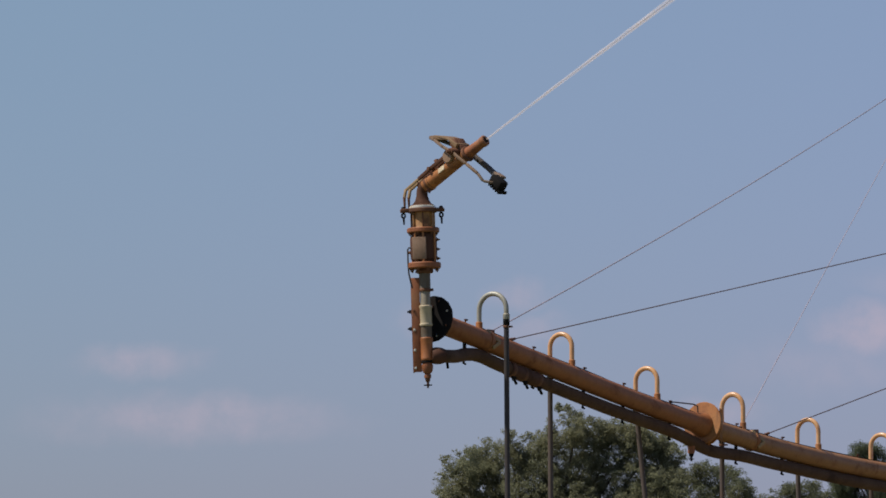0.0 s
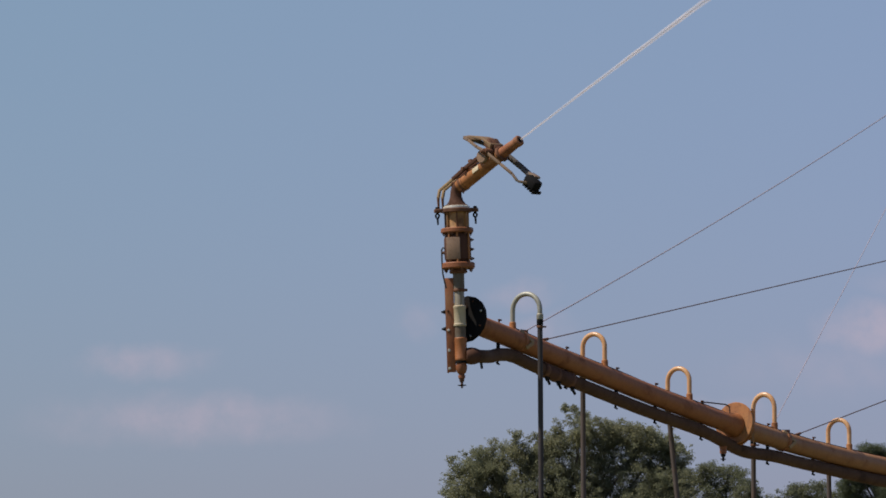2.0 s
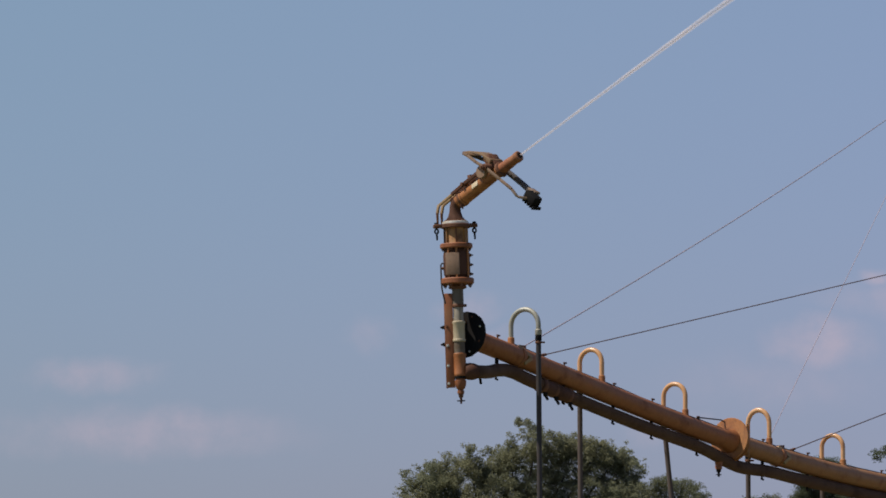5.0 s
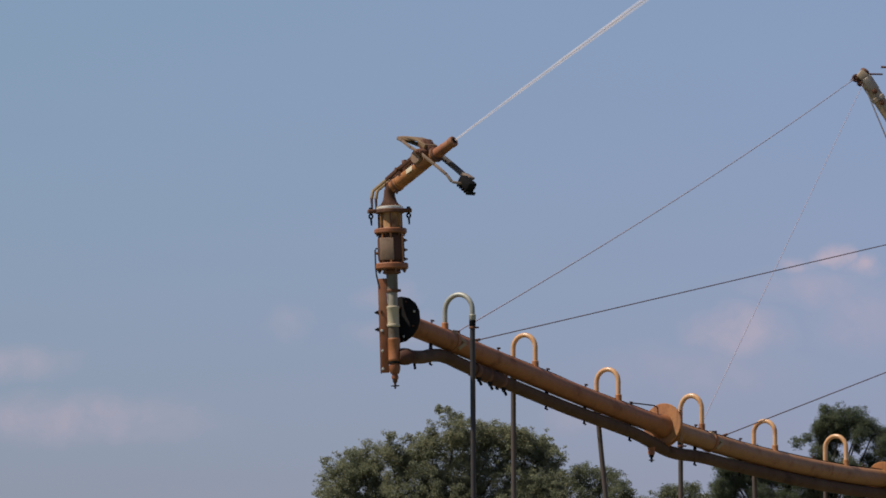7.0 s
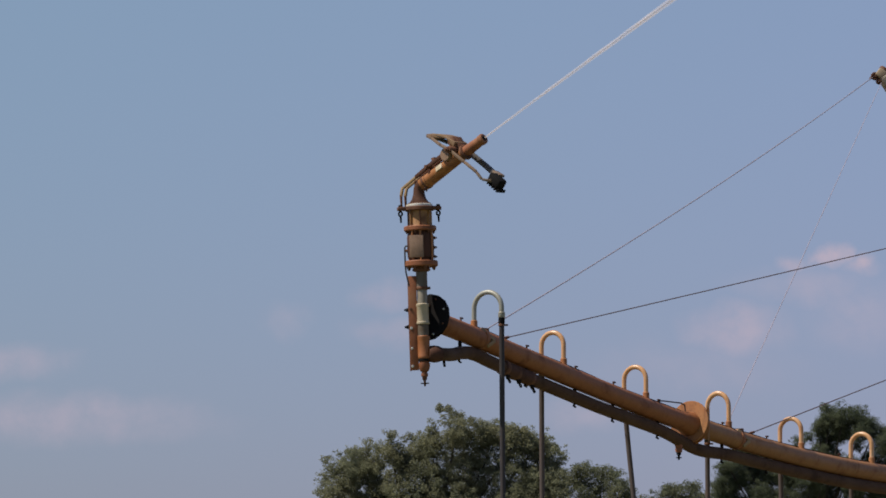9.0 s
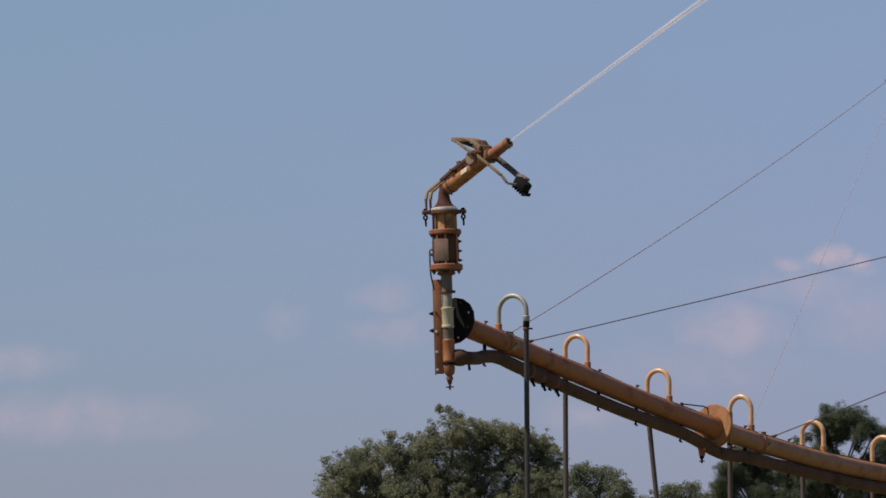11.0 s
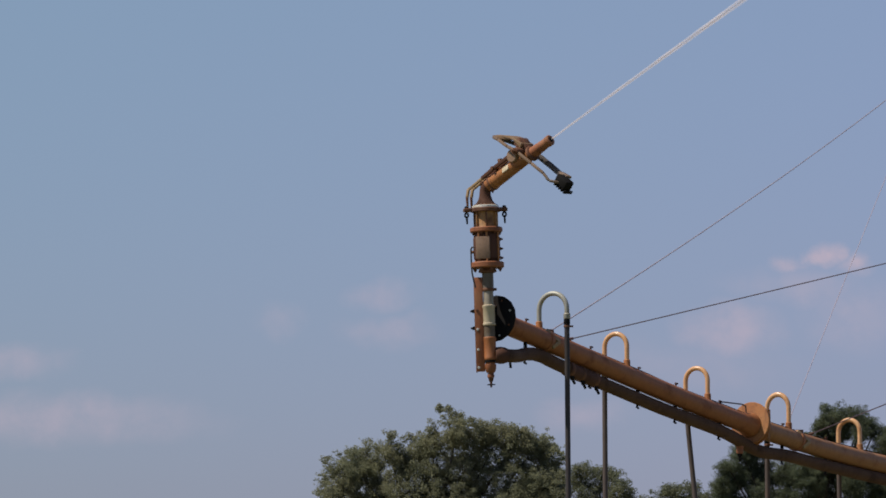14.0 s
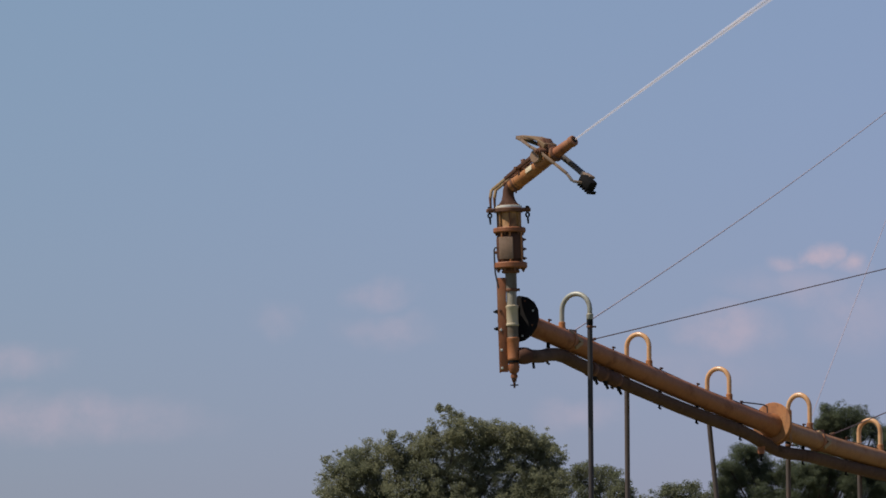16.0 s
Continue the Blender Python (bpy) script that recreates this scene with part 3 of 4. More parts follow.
for x, y in ((-0.085, -0.012), (0.083, -0.010), (0.015, 0.086)):
    bm = sweep([(x, y, 0.802), (x, y, 0.772)], 0.0055, 8)
    eye = [Vector((x + 0.0075 * math.cos(a), y, 0.764 + 0.0095 * math.sin(a))) for a in [math.tau * k / 14 for k in range(15)]]
    sweep(eye, 0.0042, 8, False, bm)
    sweep([(x, y, 0.757), (x + 0.001, y, 0.740), (x + 0.0015, y, 0.724)], [0.0048, 0.0046, 0.0036], 8, True, bm)
    lathe((x, y, 0.795), Z, [(0, 0.0085), (0.007, 0.0085), (0.009, 0.005)], 6, bm)
    part("hook_bolt", bm, black_plate, hub, **L)
    part("lug", bar((x * 0.55, y * 0.55, 0.7875), (x * 1.16, y * 1.16, 0.7865), 0.036, 0.017, Z, 0.004), gun_rust, hub, **L)

gun = stack("end_gun", "rusty ochre big-gun sprinkler with raised impact arm", "sprinkler")
part("swivel_plate", lathe(up(0.805), Z, [(0, 0.052), (0.005, 0.052), (0.008, 0.046)], 32), gun_rust, gun, **L)
AIM = Vector((0.715, -0.699, 0.0))
ELEV = radians(23.6)
DIRN = (AIM * math.cos(ELEV) + Vector((0, 0, math.sin(ELEV)))).normalized()
ACROSS = Vector((-0.699, -0.715, 0.0))
OVER = ACROSS.cross(DIRN).normalized()
if OVER.z < 0:
    OVER = -OVER
KNEE = Vector((0.008, 0.0, 0.888))


def on_gun(along, over=0.0, across=0.0):
    return KNEE + DIRN * along + OVER * over + ACROSS * across


neck = [Vector((0, 0, 0.815)), Vector((0, 0, 0.830)), Vector((0.0, 0, 0.850)), Vector((0.001, -0.001, 0.872)), KNEE + DIRN * 0.004, on_gun(0.03), on_gun(0.06)]
part("swivel_neck", sweep(neck, [0.042, 0.032, 0.026, 0.025, 0.030, 0.033, 0.033], 24), dark_rust, gun, **L)
along_r = [(0.02, 0.033), (0.05, 0.0345), (0.06, 0.0325), (0.12, 0.0315), (0.28, 0.027), (0.305, 0.026)]
part("barrel", lathe(KNEE, DIRN, along_r, 28), gun_paint, gun, **L)
part("nozzle", lathe(KNEE, DIRN, [(0.300, 0.0235), (0.302, 0.0262), (0.34, 0.0248), (0.38, 0.0232), (0.410, 0.0215), (0.413, 0.0245), (0.431, 0.0245), (0.435, 0.020)], 28), rust_red, gun, "red-rusted nozzle tube", **L)
part("nozzle_bore", lathe(on_gun(0.4355), DIRN, [(0, 0.0125), (0.001, 0.0125)], 20), black_plate, gun, **L)
part("label", block(on_gun(0.160, 0.003, 0.0300), (0.040, 0.026, 0.005), Matrix((DIRN, (ACROSS * 0.4 - OVER).normalized(), (ACROSS + OVER * 0.4).normalized())).transposed(), 0.001), pale_plastic, gun, "pale worn label", **L)
for a in (0.035, 0.30):
    part("band", lathe(on_gun(a), DIRN, [(0, 0.031), (0.003, 0.0355), (0.014, 0.0355), (0.017, 0.031)], 24), gun_rust, gun, **L)
part("knee_lug", block(on_gun(-0.01, 0.022), (0.03, 0.03, 0.024), None, 0.004), gun_rust, gun, **L)
part("knee_bolt", bolt(on_gun(0.035, -0.03, 0.014), -OVER, 0.008), gun_rust, gun, **L)
# brake rod and its cap beside the barrel
for s, o in ((0.030, 0.040), (0.002, 0.042)):
    rod = [on_gun(0.26, o + 0.004, s), on_gun(0.10, o, s), on_gun(0.015, o - 0.006, s)]
    bm = bmesh.new()
    for a, b in zip(rod, rod[1:]):
        bar(a, b, 0.016, 0.011, ACROSS, 0.002, bm)
    part("brake_rod", bm, dark_rust, gun, **L)
    heel = on_gun(-0.078, o - 0.012, s)
    ankle = Vector((heel.x - 0.008, heel.y, 0.846))
    bm = bar(on_gun(0.022, o - 0.006, s), heel, 0.0125, 0.010, ACROSS, 0.003)
    bar(heel + Vector((0, 0, 0.004)), ankle, 0.013, 0.011, ACROSS, 0.003, bm)
    part("brake_link", bm, rod_tan, gun, "tan bent link", **L)
    part("link_pin", sweep([ankle + Vector((0, 0, 0.006)), ankle + Vector((0.001, 0, -0.046))], [0.0065, 0.0045], 8), gun_rust, gun, **L)
part("rod_pin", sweep([on_gun(0.10, 0.040, 0.045), on_gun(0.10, 0.040, -0.045)], 0.008, 10), gun_rust, gun, **L)
part("rod_lug", bar(on_gun(0.115, 0.030), on_gun(0.125, 0.075), 0.018, 0.014, ACROSS), gun_rust, gun, **L)
part("brake_cap", lathe(on_gun(0.226, 0.032, 0.030), ACROSS, [(-0.03, 0.024), (-0.025, 0.031), (0.006, 0.031), (0.012, 0.027)], 24), tag_grey, gun, "brown-grey round brake cap", **L)
part("cap_saddle", block(on_gun(0.26, 0.034), (0.09, 0.05, 0.03), Matrix((DIRN, ACROSS, OVER)).transposed(), 0.004), gun_rust, gun, **L)

# impact arm: pivots over the barrel, vane up behind, weight hanging in front
arm = part("impact_arm", lathe(on_gun(0.276, 0.026, 0.068), -ACROSS, [(0, 0.014), (0.004, 0.017), (0.132, 0.017), (0.136, 0.014)], 16), gun_rust, gun, "weathered bronze swinging arm", **L)
F, U = AIM, Vector((0, 0, 1))
PIV = on_gun(0.276, 0.026)
SWUNG = radians(3.5)


def on_arm(f, z, s=0.0):
    return PIV + F * (f * math.cos(SWUNG) - z * math.sin(SWUNG)) + U * (f * math.sin(SWUNG) + z * math.cos(SWUNG)) + ACROSS * s


def arm_axes(degrees):
    d = (on_arm(math.cos(radians(degrees)), math.sin(radians(degrees))) - PIV).normalized()
    return Matrix((d, ACROSS, d.cross(ACROSS))).transposed()


# the near bar is slim and kinks in under the weight, the far one is a broad dark bar
near_line = [(-0.176, 0.094, 0.012), (-0.135, 0.076, 0.026), (-0.055, 0.030, 0.056), (0.0, 0.0, 0.060), (0.085, -0.068, 0.060), (0.150, -0.122, 0.058), (0.172, -0.158, 0.050), (0.205, -0.170, 0.022)]
bm = bmesh.new()
for i, (a, b) in enumerate(zip(near_line, near_line[1:])):
    bar(on_arm(*a), on_arm(*b), 0.014 if i < 5 else 0.012, 0.011, ACROSS, 0.004, bm)
part("side_bar", bm, arm_metal, arm, **L)
far_line = [(-0.172, 0.094, -0.010), (-0.055, 0.034, -0.050), (0.0, 0.0, -0.058), (0.10, -0.080, -0.058), (0.190, -0.145, -0.036)]
bm = bmesh.new()
for i, (a, b) in enumerate(zip(far_line, far_line[1:])):
    bar(on_arm(*a), on_arm(*b), 0.017 if i < 2 else 0.026, 0.014, ACROSS, 0.004, bm)
part("side_bar", bm, dark_steel, arm, **L)
part("bar_cap", bar(on_arm(0.165, -0.118, -0.046), on_arm(0.226, -0.148, -0.022), 0.012, 0.030, ACROSS, 0.004), arm_metal, arm, "worn bright cap of the weight", **L)
part("weight", block(on_arm(0.216, -0.168), (0.074, 0.052, 0.042), arm_axes(-42), 0.010), black_plate, arm, "black cast weight", **L)
for k in range(5):
    part("weight_rib", block(on_arm(0.182 + 0.0125 * k, -0.172 - 0.0112 * k), (0.007, 0.055, 0.015), arm_axes(-42), 0.002), black_plate, arm, **L)
# vane: a pointed wedge, broad at the pivot
profile = [(-0.190, 0.104), (-0.130, 0.097), (-0.085, 0.087), (-0.066, 0.083), (-0.030, 0.068), (-0.004, 0.047), (0.018, 0.034), (0.004, 0.012), (-0.014, 0.034), (-0.034, 0.056), (-0.080, 0.068), (-0.135, 0.078)]
bm = bmesh.new()
sheets = [[bm.verts.new(on_arm(f, z, w * min(0.040, 0.008 + 0.30 * (f + 0.186)))) for f, z in profile] for w in (1, -1)]
bm.faces.new(sheets[0])
bm.faces.new(sheets[1][::-1])
for k in range(len(profile)):
    q = (k + 1) % len(profile)
    bm.faces.new((sheets[0][k], sheets[0][q], sheets[1][q], sheets[1][k]))
bmesh.ops.recalc_face_normals(bm, faces=bm.faces)
bmesh.ops.bevel(bm, geom=bm.edges[:], offset=0.003, segments=2, affect="EDGES", profile=0.5)
part("vane", bm, vane_tan, arm, "tan pointed deflector vane", **L)
part("vane_block", block(on_arm(-0.012, 0.036), (0.050, 0.066, 0.040), arm_axes(-60), 0.008), gun_rust, arm, **L)
part("vane_post", bar(on_arm(-0.02, 0.045), on_arm(0.006, -0.012), 0.05, 0.028, ACROSS), gun_rust, arm, **L)
for w in (0.070, -0.070):
    part("pivot_nut", bolt(on_arm(0, 0, w), ACROSS * (1 if w > 0 else -1), 0.010), gun_rust, arm, **L)

# water stream
MUZZLE = FOOT + LEAN @ on_gun(0.436)
jet = thing("water_jet", MUZZLE, "thin white jet of water shot from the gun nozzle", "water", kind="stuff")
VEL = 24.0 * Vector(LEAN @ DIRN)


def stream(t):
    return MUZZLE + VEL * t + Vector((0, 0, -4.905 * t * t))


rng = np.random.default_rng(11)
side_a = OVER - VEL.normalized() * OVER.dot(VEL.normalized())
side_b = VEL.normalized().cross(side_a)
verts, faces = [], []


def sheath(share, turns):
    """One ragged skin of the jet: a tapering tube of spray round its core."""
    rings, around = 150, 9
    base = len(verts)
    drift = np.zeros(2)
    for i in range(rings):
        far = 0.005 + 22.0 * (i / (rings - 1)) ** 2.0
        t = far / 24.0
        wide = (0.0034 + 0.0066 * far) * share * float(rng.uniform(0.97, 1.03))
        drift = drift * 0.8 + rng.normal(size=2) * 0.05 * wide
        mid = stream(t) + side_a * float(drift[0]) + side_b * float(drift[1])
        for k in range(around):
            ang = math.tau * k / around + turns
            r = wide * float(rng.uniform(0.95, 1.05))
            verts.append(tuple(mid + side_a * (r * math.cos(ang)) + side_b * (r * math.sin(ang)) - MUZZLE))
    for i in range(rings - 1):
        for k in range(around):
            p, q = base + i * around + k, base + i * around + (k + 1) % around
            faces.append((p, q, q + around, p + around))


for share_, turn_ in ((0.35, 0.0), (0.7, 0.3), (1.1, 0.5)):
    sheath(share_, turn_)
me = bpy.data.meshes.new("stream")
me.from_pydata(verts, [], faces)
me.materials.append(water)
me.shade_smooth()
flow_ob = new("stream", me)
flow_ob.parent = jet
tagged(flow_ob, kind="stuff")

# ---------------------------------------------------------------- mast, guy cables
HEAD = Vector((3.10, 12.6, 6.17))
mast = thing("mast", (7.1, 12.6, 0.0), "leaning tan guy mast with a bolted rusty head", "mast")
foot = Vector((7.1, 12.6, 0.0))
part("pole", sweep([foot, HEAD + (foot - HEAD).normalized() * 0.05], 0.042, 16), tan_post, mast)
part("base_plate", disc(foot, (0, 0, 1), 0.25, 0.03), gun_rust, mast)
dn = (foot - HEAD).normalized()
part("sleeve", lathe(HEAD + dn * 0.02, dn, [(0, 0.040), (0.006, 0.047), (0.10, 0.047), (0.106, 0.043), (0.150, 0.043), (0.154, 0.048), (0.175, 0.048), (0.180, 0.042)], 20), post_grey, mast, "flaking grey-tan sleeve")
part("head", block(HEAD + Vector((-0.004, 0, -0.004)), (0.072, 0.085, 0.062), Matrix.Rotation(radians(38), 3, "Y"), 0.012), tan_post, mast, "rusty clevis head")
part("head_cap", lathe(HEAD + Vector((0.006, 0, 0.022)), (0.55, 0, 0.83), [(0, 0.028), (0.006, 0.032), (0.018, 0.030), (0.026, 0.018)], 14), gun_rust, mast)
for dx, dz, r in ((-0.050, -0.018, 0.020), (-0.022, -0.052, 0.015)):
    hub_at = HEAD + Vector((dx, -0.02, dz))
    eye = [hub_at + Vector((r * math.cos(a), 0, r * math.sin(a))) for a in [math.tau * k / 12 for k in range(13)]]
    part("shackle", sweep(eye, 0.009, 8, False), dark_rust, mast)
    part("shackle_pin", sweep([hub_at + Vector((0, -0.03, 0)), hub_at + Vector((0.01, 0.05, 0.01))], 0.010, 8), gun_rust, mast)
part("thimble", sweep([HEAD + Vector((-0.085, -0.01, -0.034)), HEAD + Vector((-0.045, -0.01, -0.012))], [0.007, 0.016], 10), dark_rust, mast)
part("cross_bolt", sweep([HEAD + Vector((0.03, -0.02, 0.010)), HEAD + Vector((0.13, -0.02, 0.008))], 0.006, 8), dark_rust, mast)
for step in (0.13, 0.22):
    part("side_bolt", bolt(HEAD + dn * step + Vector((0, -0.044, 0)), (0, -1, 0), 0.013), gun_rust, mast)
part("saddle", bar(boom(TOWER_Y - 0.2, 0.05), (7.1, 12.6, 0.1), 0.1, 0.1, (0, 1, 0)), boom_paint, mast)


def guy(a, b, r, mat, label, sag=0.0):
    th = thing("guy_cable", a, label, "cable", "guy cables of the boom")
    a, b = Vector(a), Vector(b)
    pts = [a.lerp(b, k / 24) - Vector((0, 0, sag * 4 * (k / 24) * (1 - k / 24))) for k in range(25)]
    part("cable", sweep(pts, r, 8), mat, th)
    d = (b - a).normalized()
    bm = sweep([a, a + d * 0.05], [0.008, 0.0065], 8)
    part("end_ferrule", bm, gun_rust, th)


C1 = boom(0.465) + up_of(0.465) * R_BOOM
C4 = boom(2.33) + up_of(2.33) * R_BOOM
guy(C1, HEAD + Vector((-0.06, 0, -0.02)), 0.0029, pale_cable, "thin pale guy cable from boom end up to the mast", 0.04)
guy(C4, HEAD + Vector((0.0, 0, -0.05)), 0.0020, pale_cable, "thin pale guy cable from the boom up to the mast", 0.0)
guy(boom(0.60) + up_of(0.60) * R_BOOM, (6.10, 9.3, 5.482), 0.0026, cable_steel, "dark steel guy cable running over the boom", 0.006)
guy(boom(2.52) + up_of(2.52) * R_BOOM, (6.12, 9.3, 5.185), 0.0028, cable_steel, "dark steel guy cable running over the boom", 0.0)
guy(HEAD + Vector((0.12, 0, 0.06)), (7.6, 13.2, 6.1), 0.006, cable_steel, "dark steel stay running from the mast head")
guy(HEAD + Vector((0.015, 0, -0.085)), boom(5.4), 0.0050, dark_steel, "dark steel stay running down from the mast head")

# second, upright mast that holds the dark cables
post = thing("king_post", boom(9.35), "ochre king post standing on the boom", "post")
part("post", sweep([boom(9.35), Vector((6.1, 9.35, 5.5))], 0.04, 14), boom_paint, post)
part("cap", disc((6.1, 9.35, 5.49), (0, 0, 1), 0.06, 0.02), gun_rust, post)
stay = thing("stay_post", (7.6, 13.2, 0.0), "tan upright stay post beside the boom", "post")
part("post", sweep([(7.6, 13.2, 0.0), (7.6, 13.2, 6.15)], 0.06, 14), tan_post, stay)
part("cap", disc((7.6, 13.2, 6.14), (0, 0, 1), 0.08, 0.02), gun_rust, stay)

# V-shaped cable clamps on the boom
for y in (0.445, 2.42):
    cl = thing("cable_clamp", boom(y), "rusty V-shaped cable clamp welded on the boom", "clamp", "cable clamps")
    part("collar", lathe(boom(y - 0.012), slope(y), [(0, R_BOOM + 0.001), (0.003, R_BOOM + 0.005), (0.024, R_BOOM + 0.005), (0.027, R_BOOM + 0.001)], 28), boom_paint, cl)
    top = boom(y) + up_of(y) * (R_BOOM - 0.004) + SIDE * 0.02
    bm = bar(top - slope(y) * 0.03, boom(y + 0.03, 0.0, R_BOOM + 0.010), 0.017, 0.012, SIDE)
    bar(boom(y + 0.03, 0.0, R_BOOM + 0.008), boom(y - 0.005, 0.034, R_BOOM - 0.004), 0.017, 0.012, SIDE, 0.002, bm)
    part("vee", bm, rod_tan, cl)
    bm = bar(boom(y) + up_of(y) * R_BOOM, boom(y + 0.05) + up_of(y) * (R_BOOM + 0.010), 0.018, 0.012, SIDE)
    part("ear", bm, gun_rust, cl)

# thin guard on the coupling
tab = thing("coupling_guard", boom(2.1), "ochre sheet-metal tab hanging beside the pipe coupling", "guard")
bm = bmesh.new()
outline = [(-0.006, -0.082), (0.018, -0.076), (0.020, 0.030), (0.014, 0.092), (0.006, 0.090), (-0.004, 0.030)]
bm.faces.new([bm.verts.new(boom(2.05 + a, d, 0.090)) for a, d in outline])
bmesh.ops.solidify(bm, geom=bm.faces[:], thickness=0.008)
bmesh.ops.recalc_face_normals(bm, faces=bm.faces)
part("tab", bm, hub_paint, tab)

# ---------------------------------------------------------------- trees
def tree(base, lobes, leaf, per, mat, label, category, seed, depth=3.0, trunk_r=0.35, thick=1000, slim=0.55):
    """Trunk, limbs to every lobe, and a crown of leaf clumps. lobes: (x, z, radius) about the base, in metres."""
    rng = np.random.default_rng(seed)
    base = Vector(base)
    th = thing("tree", base, label, category, "trees behind the boom")
    top = max(z for _, z, _ in lobes)
    mean_x = sum(x for x, _, _ in lobes) / len(lobes)
    bole = [base + Vector((mean_x * k, 0.3 * math.sin(3 * k), top * 0.86 * k)) for k in (0, 0.15, 0.3, 0.5, 0.7, 0.85, 1.0)]
    part("trunk", sweep(bole, [trunk_r * s for s in (1.3, 1.0, 0.9, 0.7, 0.45, 0.25, 0.06)], 12), bark, th)
    centres = []
    for x, z, r in lobes:
        y = rng.uniform(-1.0, 0.35) * depth * 0.6
        c = base + Vector((x, y, z))
        if r >= 0.5:
            start = base + Vector((mean_x * min(0.9, z / top * 0.6), 0, z * 0.6))
            mid = start.lerp(c, 0.5) + Vector((0, 0, -0.12 * r))
            part("limb", sweep([start, mid, c, c + Vector((0, 0, r * 0.3))], (0.11, 0.07, 0.03, 0.01), 6), bark, th)
        centres.append((c, r))
    V, Fc, count = [], [], 0
    for c, r in centres:
        sprigs = max(22, int(per * r * r))
        for _ in range(sprigs):
            d = rng.normal(size=3)
            d /= np.linalg.norm(d)
            out = 0.25 + 0.7 * rng.random() ** 0.7
            size = rng.uniform(0.16, 0.44) * (0.55 if r < 0.5 else 1.0)
            if rng.random() < 0.3:
                out, size = out + min(0.5, rng.exponential(0.16 / r)), size * 0.6
            cc = np.array(c) + d * r * out * np.array((1.0, 1.0, 0.95))
            m = int(rng.uniform(0.75, 1.25) * thick * size * size)
            p = rng.normal(size=(m, 3))
            p *= (rng.random(size=(m, 1)) ** 0.6) / np.linalg.norm(p, axis=1)[:, None]
            squash = np.array((rng.uniform(0.8, 1.2), 1.0, rng.uniform(0.6, 0.95)))
            p = cc + p * size * squash
            a = rng.normal(size=(m, 3)) * np.array((1, 1, 0.7))
            a /= np.linalg.norm(a, axis=1)[:, None]
            b = np.cross(a, rng.normal(size=(m, 3)))
            b /= np.linalg.norm(b, axis=1)[:, None]
            ln = leaf * rng.uniform(0.7, 1.3, size=(m, 1))
            V.append(np.stack((p - a * ln, p + b * ln * slim, p + a * ln, p - b * ln * slim), axis=1).reshape(-1, 3))
            Fc.append(np.arange(m * 4).reshape(-1, 4) + count)
            count += m * 4
    V = np.concatenate(V) - np.array(base)
    Fc = np.concatenate(Fc)
    me = bpy.data.meshes.new("crown")
    me.vertices.add(len(V))
    me.vertices.foreach_set("co", V.ravel())
    me.loops.add(Fc.size)
    me.loops.foreach_set("vertex_index", Fc.ravel().astype(np.int32))
    me.polygons.add(len(Fc))
    me.polygons.foreach_set("loop_start", np.arange(0, Fc.size, 4, dtype=np.int32))
    me.polygons.foreach_set("loop_total", np.full(len(Fc), 4, dtype=np.int32))
    me.update(calc_edges=True)
    me.materials.append(mat)
    ob = new("crown", me)
    ob.parent = th
    tagged(ob, kind="stuff")
    return th


# lobes as bearing and height of their middles
OAK = [(-3.6, 14.5, 0.85), (-3.3, 15.6, 0.8), (-2.6, 16.3, 0.75), (-1.9, 16.0, 0.7), (-1.0, 16.6, 0.75), (-0.2, 16.2, 0.8), (0.6, 16.6, 0.9), (1.2, 16.9, 0.6), (2.2, 17.2, 0.6),
       (2.3, 17.5, 0.75), (3.3, 17.35, 0.85), (4.3, 17.3, 1.0), (5.3, 17.3, 0.95), (6.2, 16.9, 0.95), (6.9, 16.4, 0.9), (-2.2, 14.6, 1.6), (0.2, 14.8, 1.8), (2.6, 15.6, 1.9), (5.0, 15.4, 1.9),
       (6.6, 14.8, 1.4), (-3.1, 13.2, 1.2), (-1.0, 13.0, 2.0), (2.0, 13.0, 2.4), (5.0, 12.8, 2.3), (0.5, 11.0, 2.4), (3.4, 10.6, 2.6)]
ELM = [(-1.5, 15.4, 1.0), (-0.3, 15.7, 0.85), (0.8, 15.6, 0.85), (1.7, 15.1, 0.8), (2.1, 14.3, 0.8), (0.0, 13.8, 1.8), (1.0, 13.0, 1.6), (-1.2, 13.0, 1.8), (0.0, 11.5, 2.0)]
LOW = [(-1.3, 14.5, 0.8), (-0.3, 15.1, 0.7), (0.6, 15.1, 0.7), (1.4, 14.6, 0.7), (-0.2, 13.6, 1.0), (0.9, 13.4, 1.0), (0.0, 12.2, 1.6), (1.0, 11.6, 1.4), (-0.9, 11.4, 1.4)]
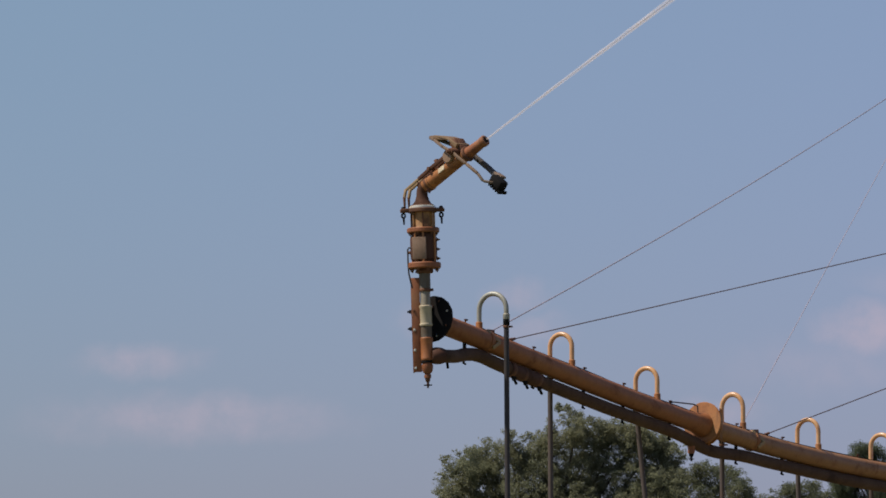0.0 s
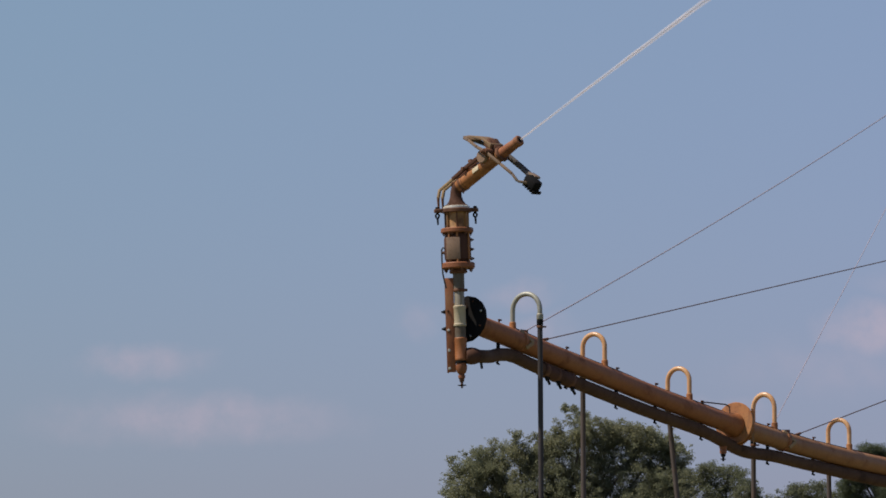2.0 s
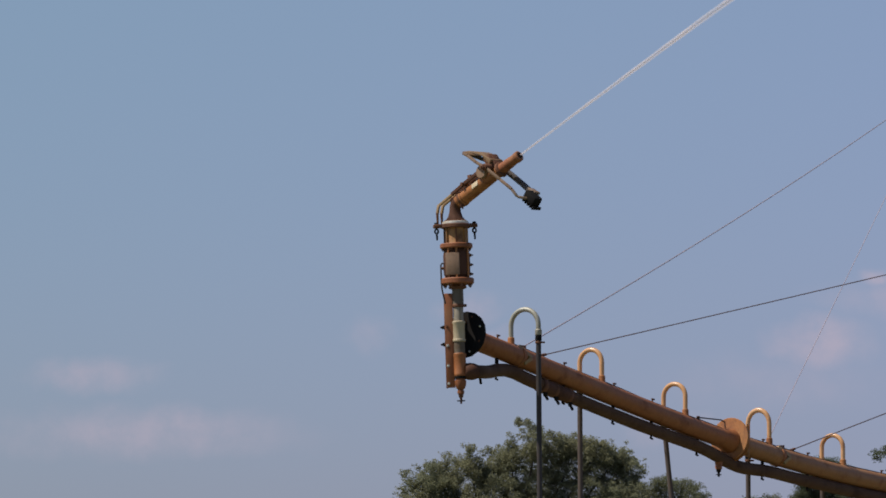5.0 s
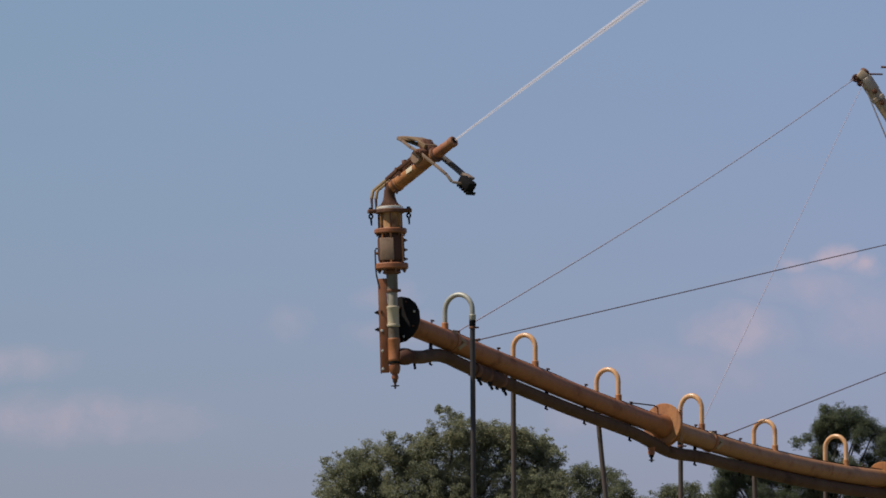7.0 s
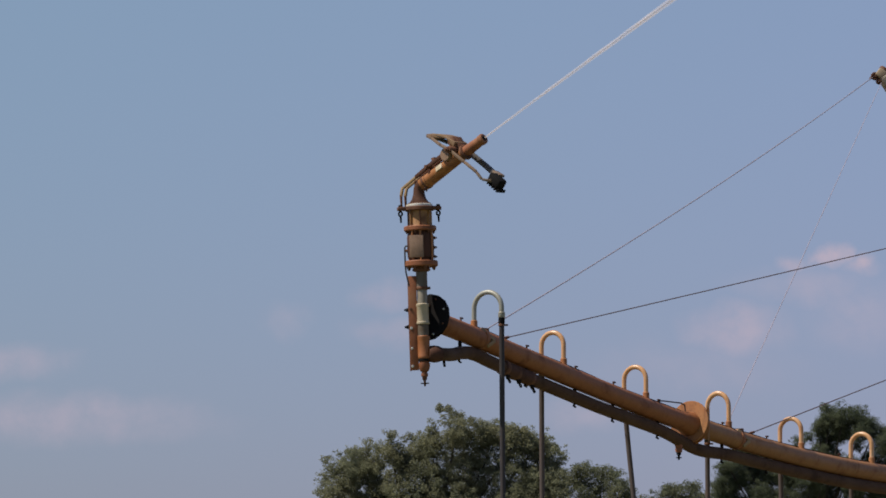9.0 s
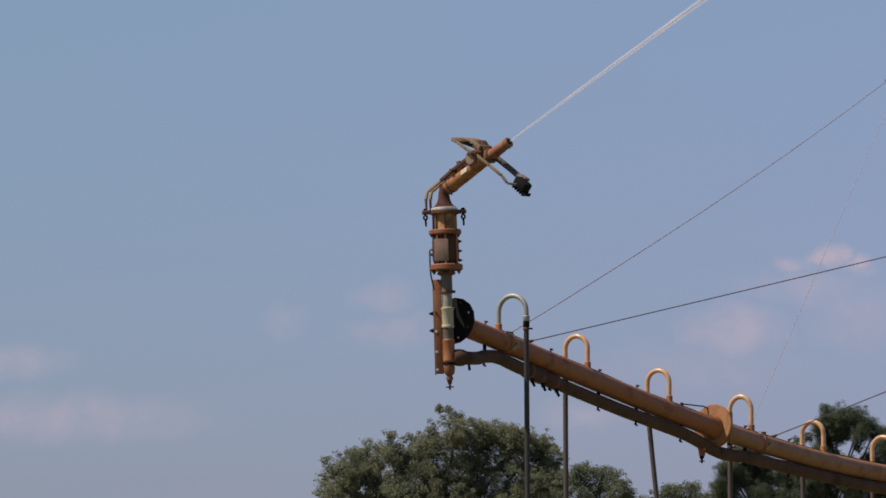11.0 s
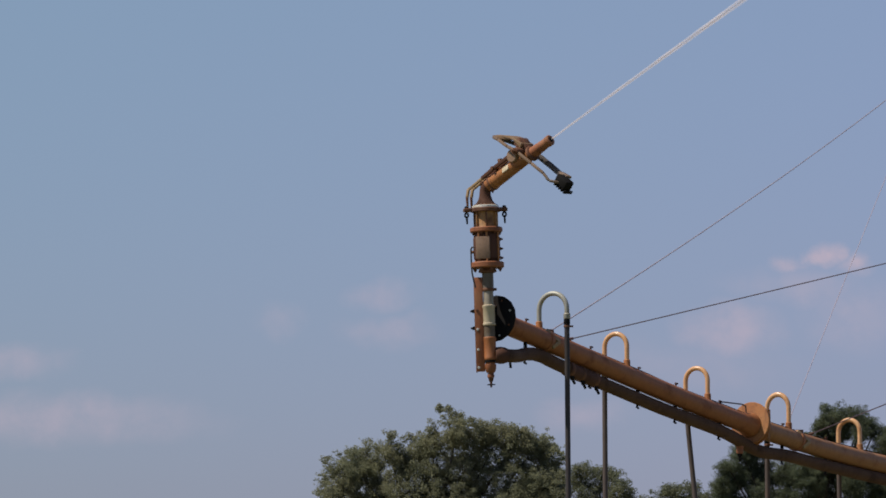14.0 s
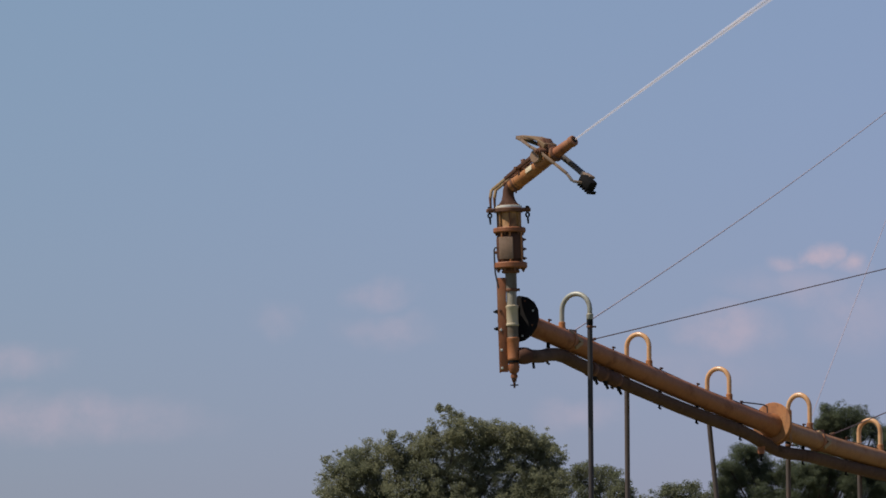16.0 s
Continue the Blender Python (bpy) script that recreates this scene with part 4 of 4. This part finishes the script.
PINE = [(2.0, 18.8, 0.65), (2.7, 18.9, 0.6), (3.5, 18.6, 0.65), (4.2, 18.1, 0.6), (5.3, 17.9, 0.6), (1.6, 18.2, 0.55), (0.9, 17.75, 0.4), (0.35, 17.55, 0.35), (2.5, 18.0, 0.7), (3.4, 18.0, 0.5), (4.7, 17.3, 0.65),
        (1.9, 17.4, 0.55), (1.3, 17.1, 0.45), (2.3, 16.9, 0.45), (4.1, 16.6, 0.6), (5.3, 16.7, 0.7), (2.9, 16.3, 0.6), (1.6, 16.4, 0.6), (3.5, 17.3, 0.3), (-2.4, 17.0, 0.55), (-1.7, 16.7, 0.6), (-3.1, 16.3, 0.55), (-3.4, 15.4, 0.6), (-2.5, 15.8, 0.9), (-1.2, 15.9, 0.9),
        (-0.1, 16.0, 0.8), (0.9, 15.8, 0.9), (2.0, 15.6, 0.9), (3.2, 15.5, 1.0), (4.6, 15.4, 1.1), (-3.0, 14.6, 0.8), (-1.6, 14.6, 1.0), (0.0, 14.5, 1.1), (1.5, 14.3, 1.1), (3.2, 14.0, 1.2), (5.0, 14.0, 1.1)]
# upright tufts that break the tall crown's outline
TUFTS = [(-4.1, 16.1, 0.4), (-3.4, 16.5, 0.45), (-2.8, 16.6, 0.4), (-2.1, 17.1, 0.4), (-1.6, 16.9, 0.4), (-1.0, 17.4, 0.4), (-0.1, 17.3, 0.4), (0.4, 17.4, 0.4), (1.1, 17.9, 0.4), (1.5, 18.85, 0.2),
         (1.85, 18.75, 0.2), (2.15, 18.6, 0.28), (2.4, 18.4, 0.35), (3.1, 18.0, 0.4), (3.5, 17.9, 0.4), (4.1, 17.8, 0.4), (4.5, 17.75, 0.4), (5.0, 17.85, 0.4), (5.6, 17.6, 0.4), (6.2, 17.4, 0.4),
         (6.9, 17.2, 0.4), (7.2, 16.7, 0.4), (7.3, 16.1, 0.45), (-4.3, 15.3, 0.4), (-4.4, 14.7, 0.4), (1.7, 18.1, 0.4), (2.5, 18.0, 0.45), (0.9, 17.3, 0.5), (-2.5, 15.9, 0.6), (-3.9, 15.6, 0.45)]
GY = 255.0
tree((0.0, GY, 0), [(x, z + 0.1, r) for x, z, r in OAK + TUFTS], 0.044, 100, broad_leaf, "tall broadleaf tree with a dense haze-paled green crown", "tree", 3)
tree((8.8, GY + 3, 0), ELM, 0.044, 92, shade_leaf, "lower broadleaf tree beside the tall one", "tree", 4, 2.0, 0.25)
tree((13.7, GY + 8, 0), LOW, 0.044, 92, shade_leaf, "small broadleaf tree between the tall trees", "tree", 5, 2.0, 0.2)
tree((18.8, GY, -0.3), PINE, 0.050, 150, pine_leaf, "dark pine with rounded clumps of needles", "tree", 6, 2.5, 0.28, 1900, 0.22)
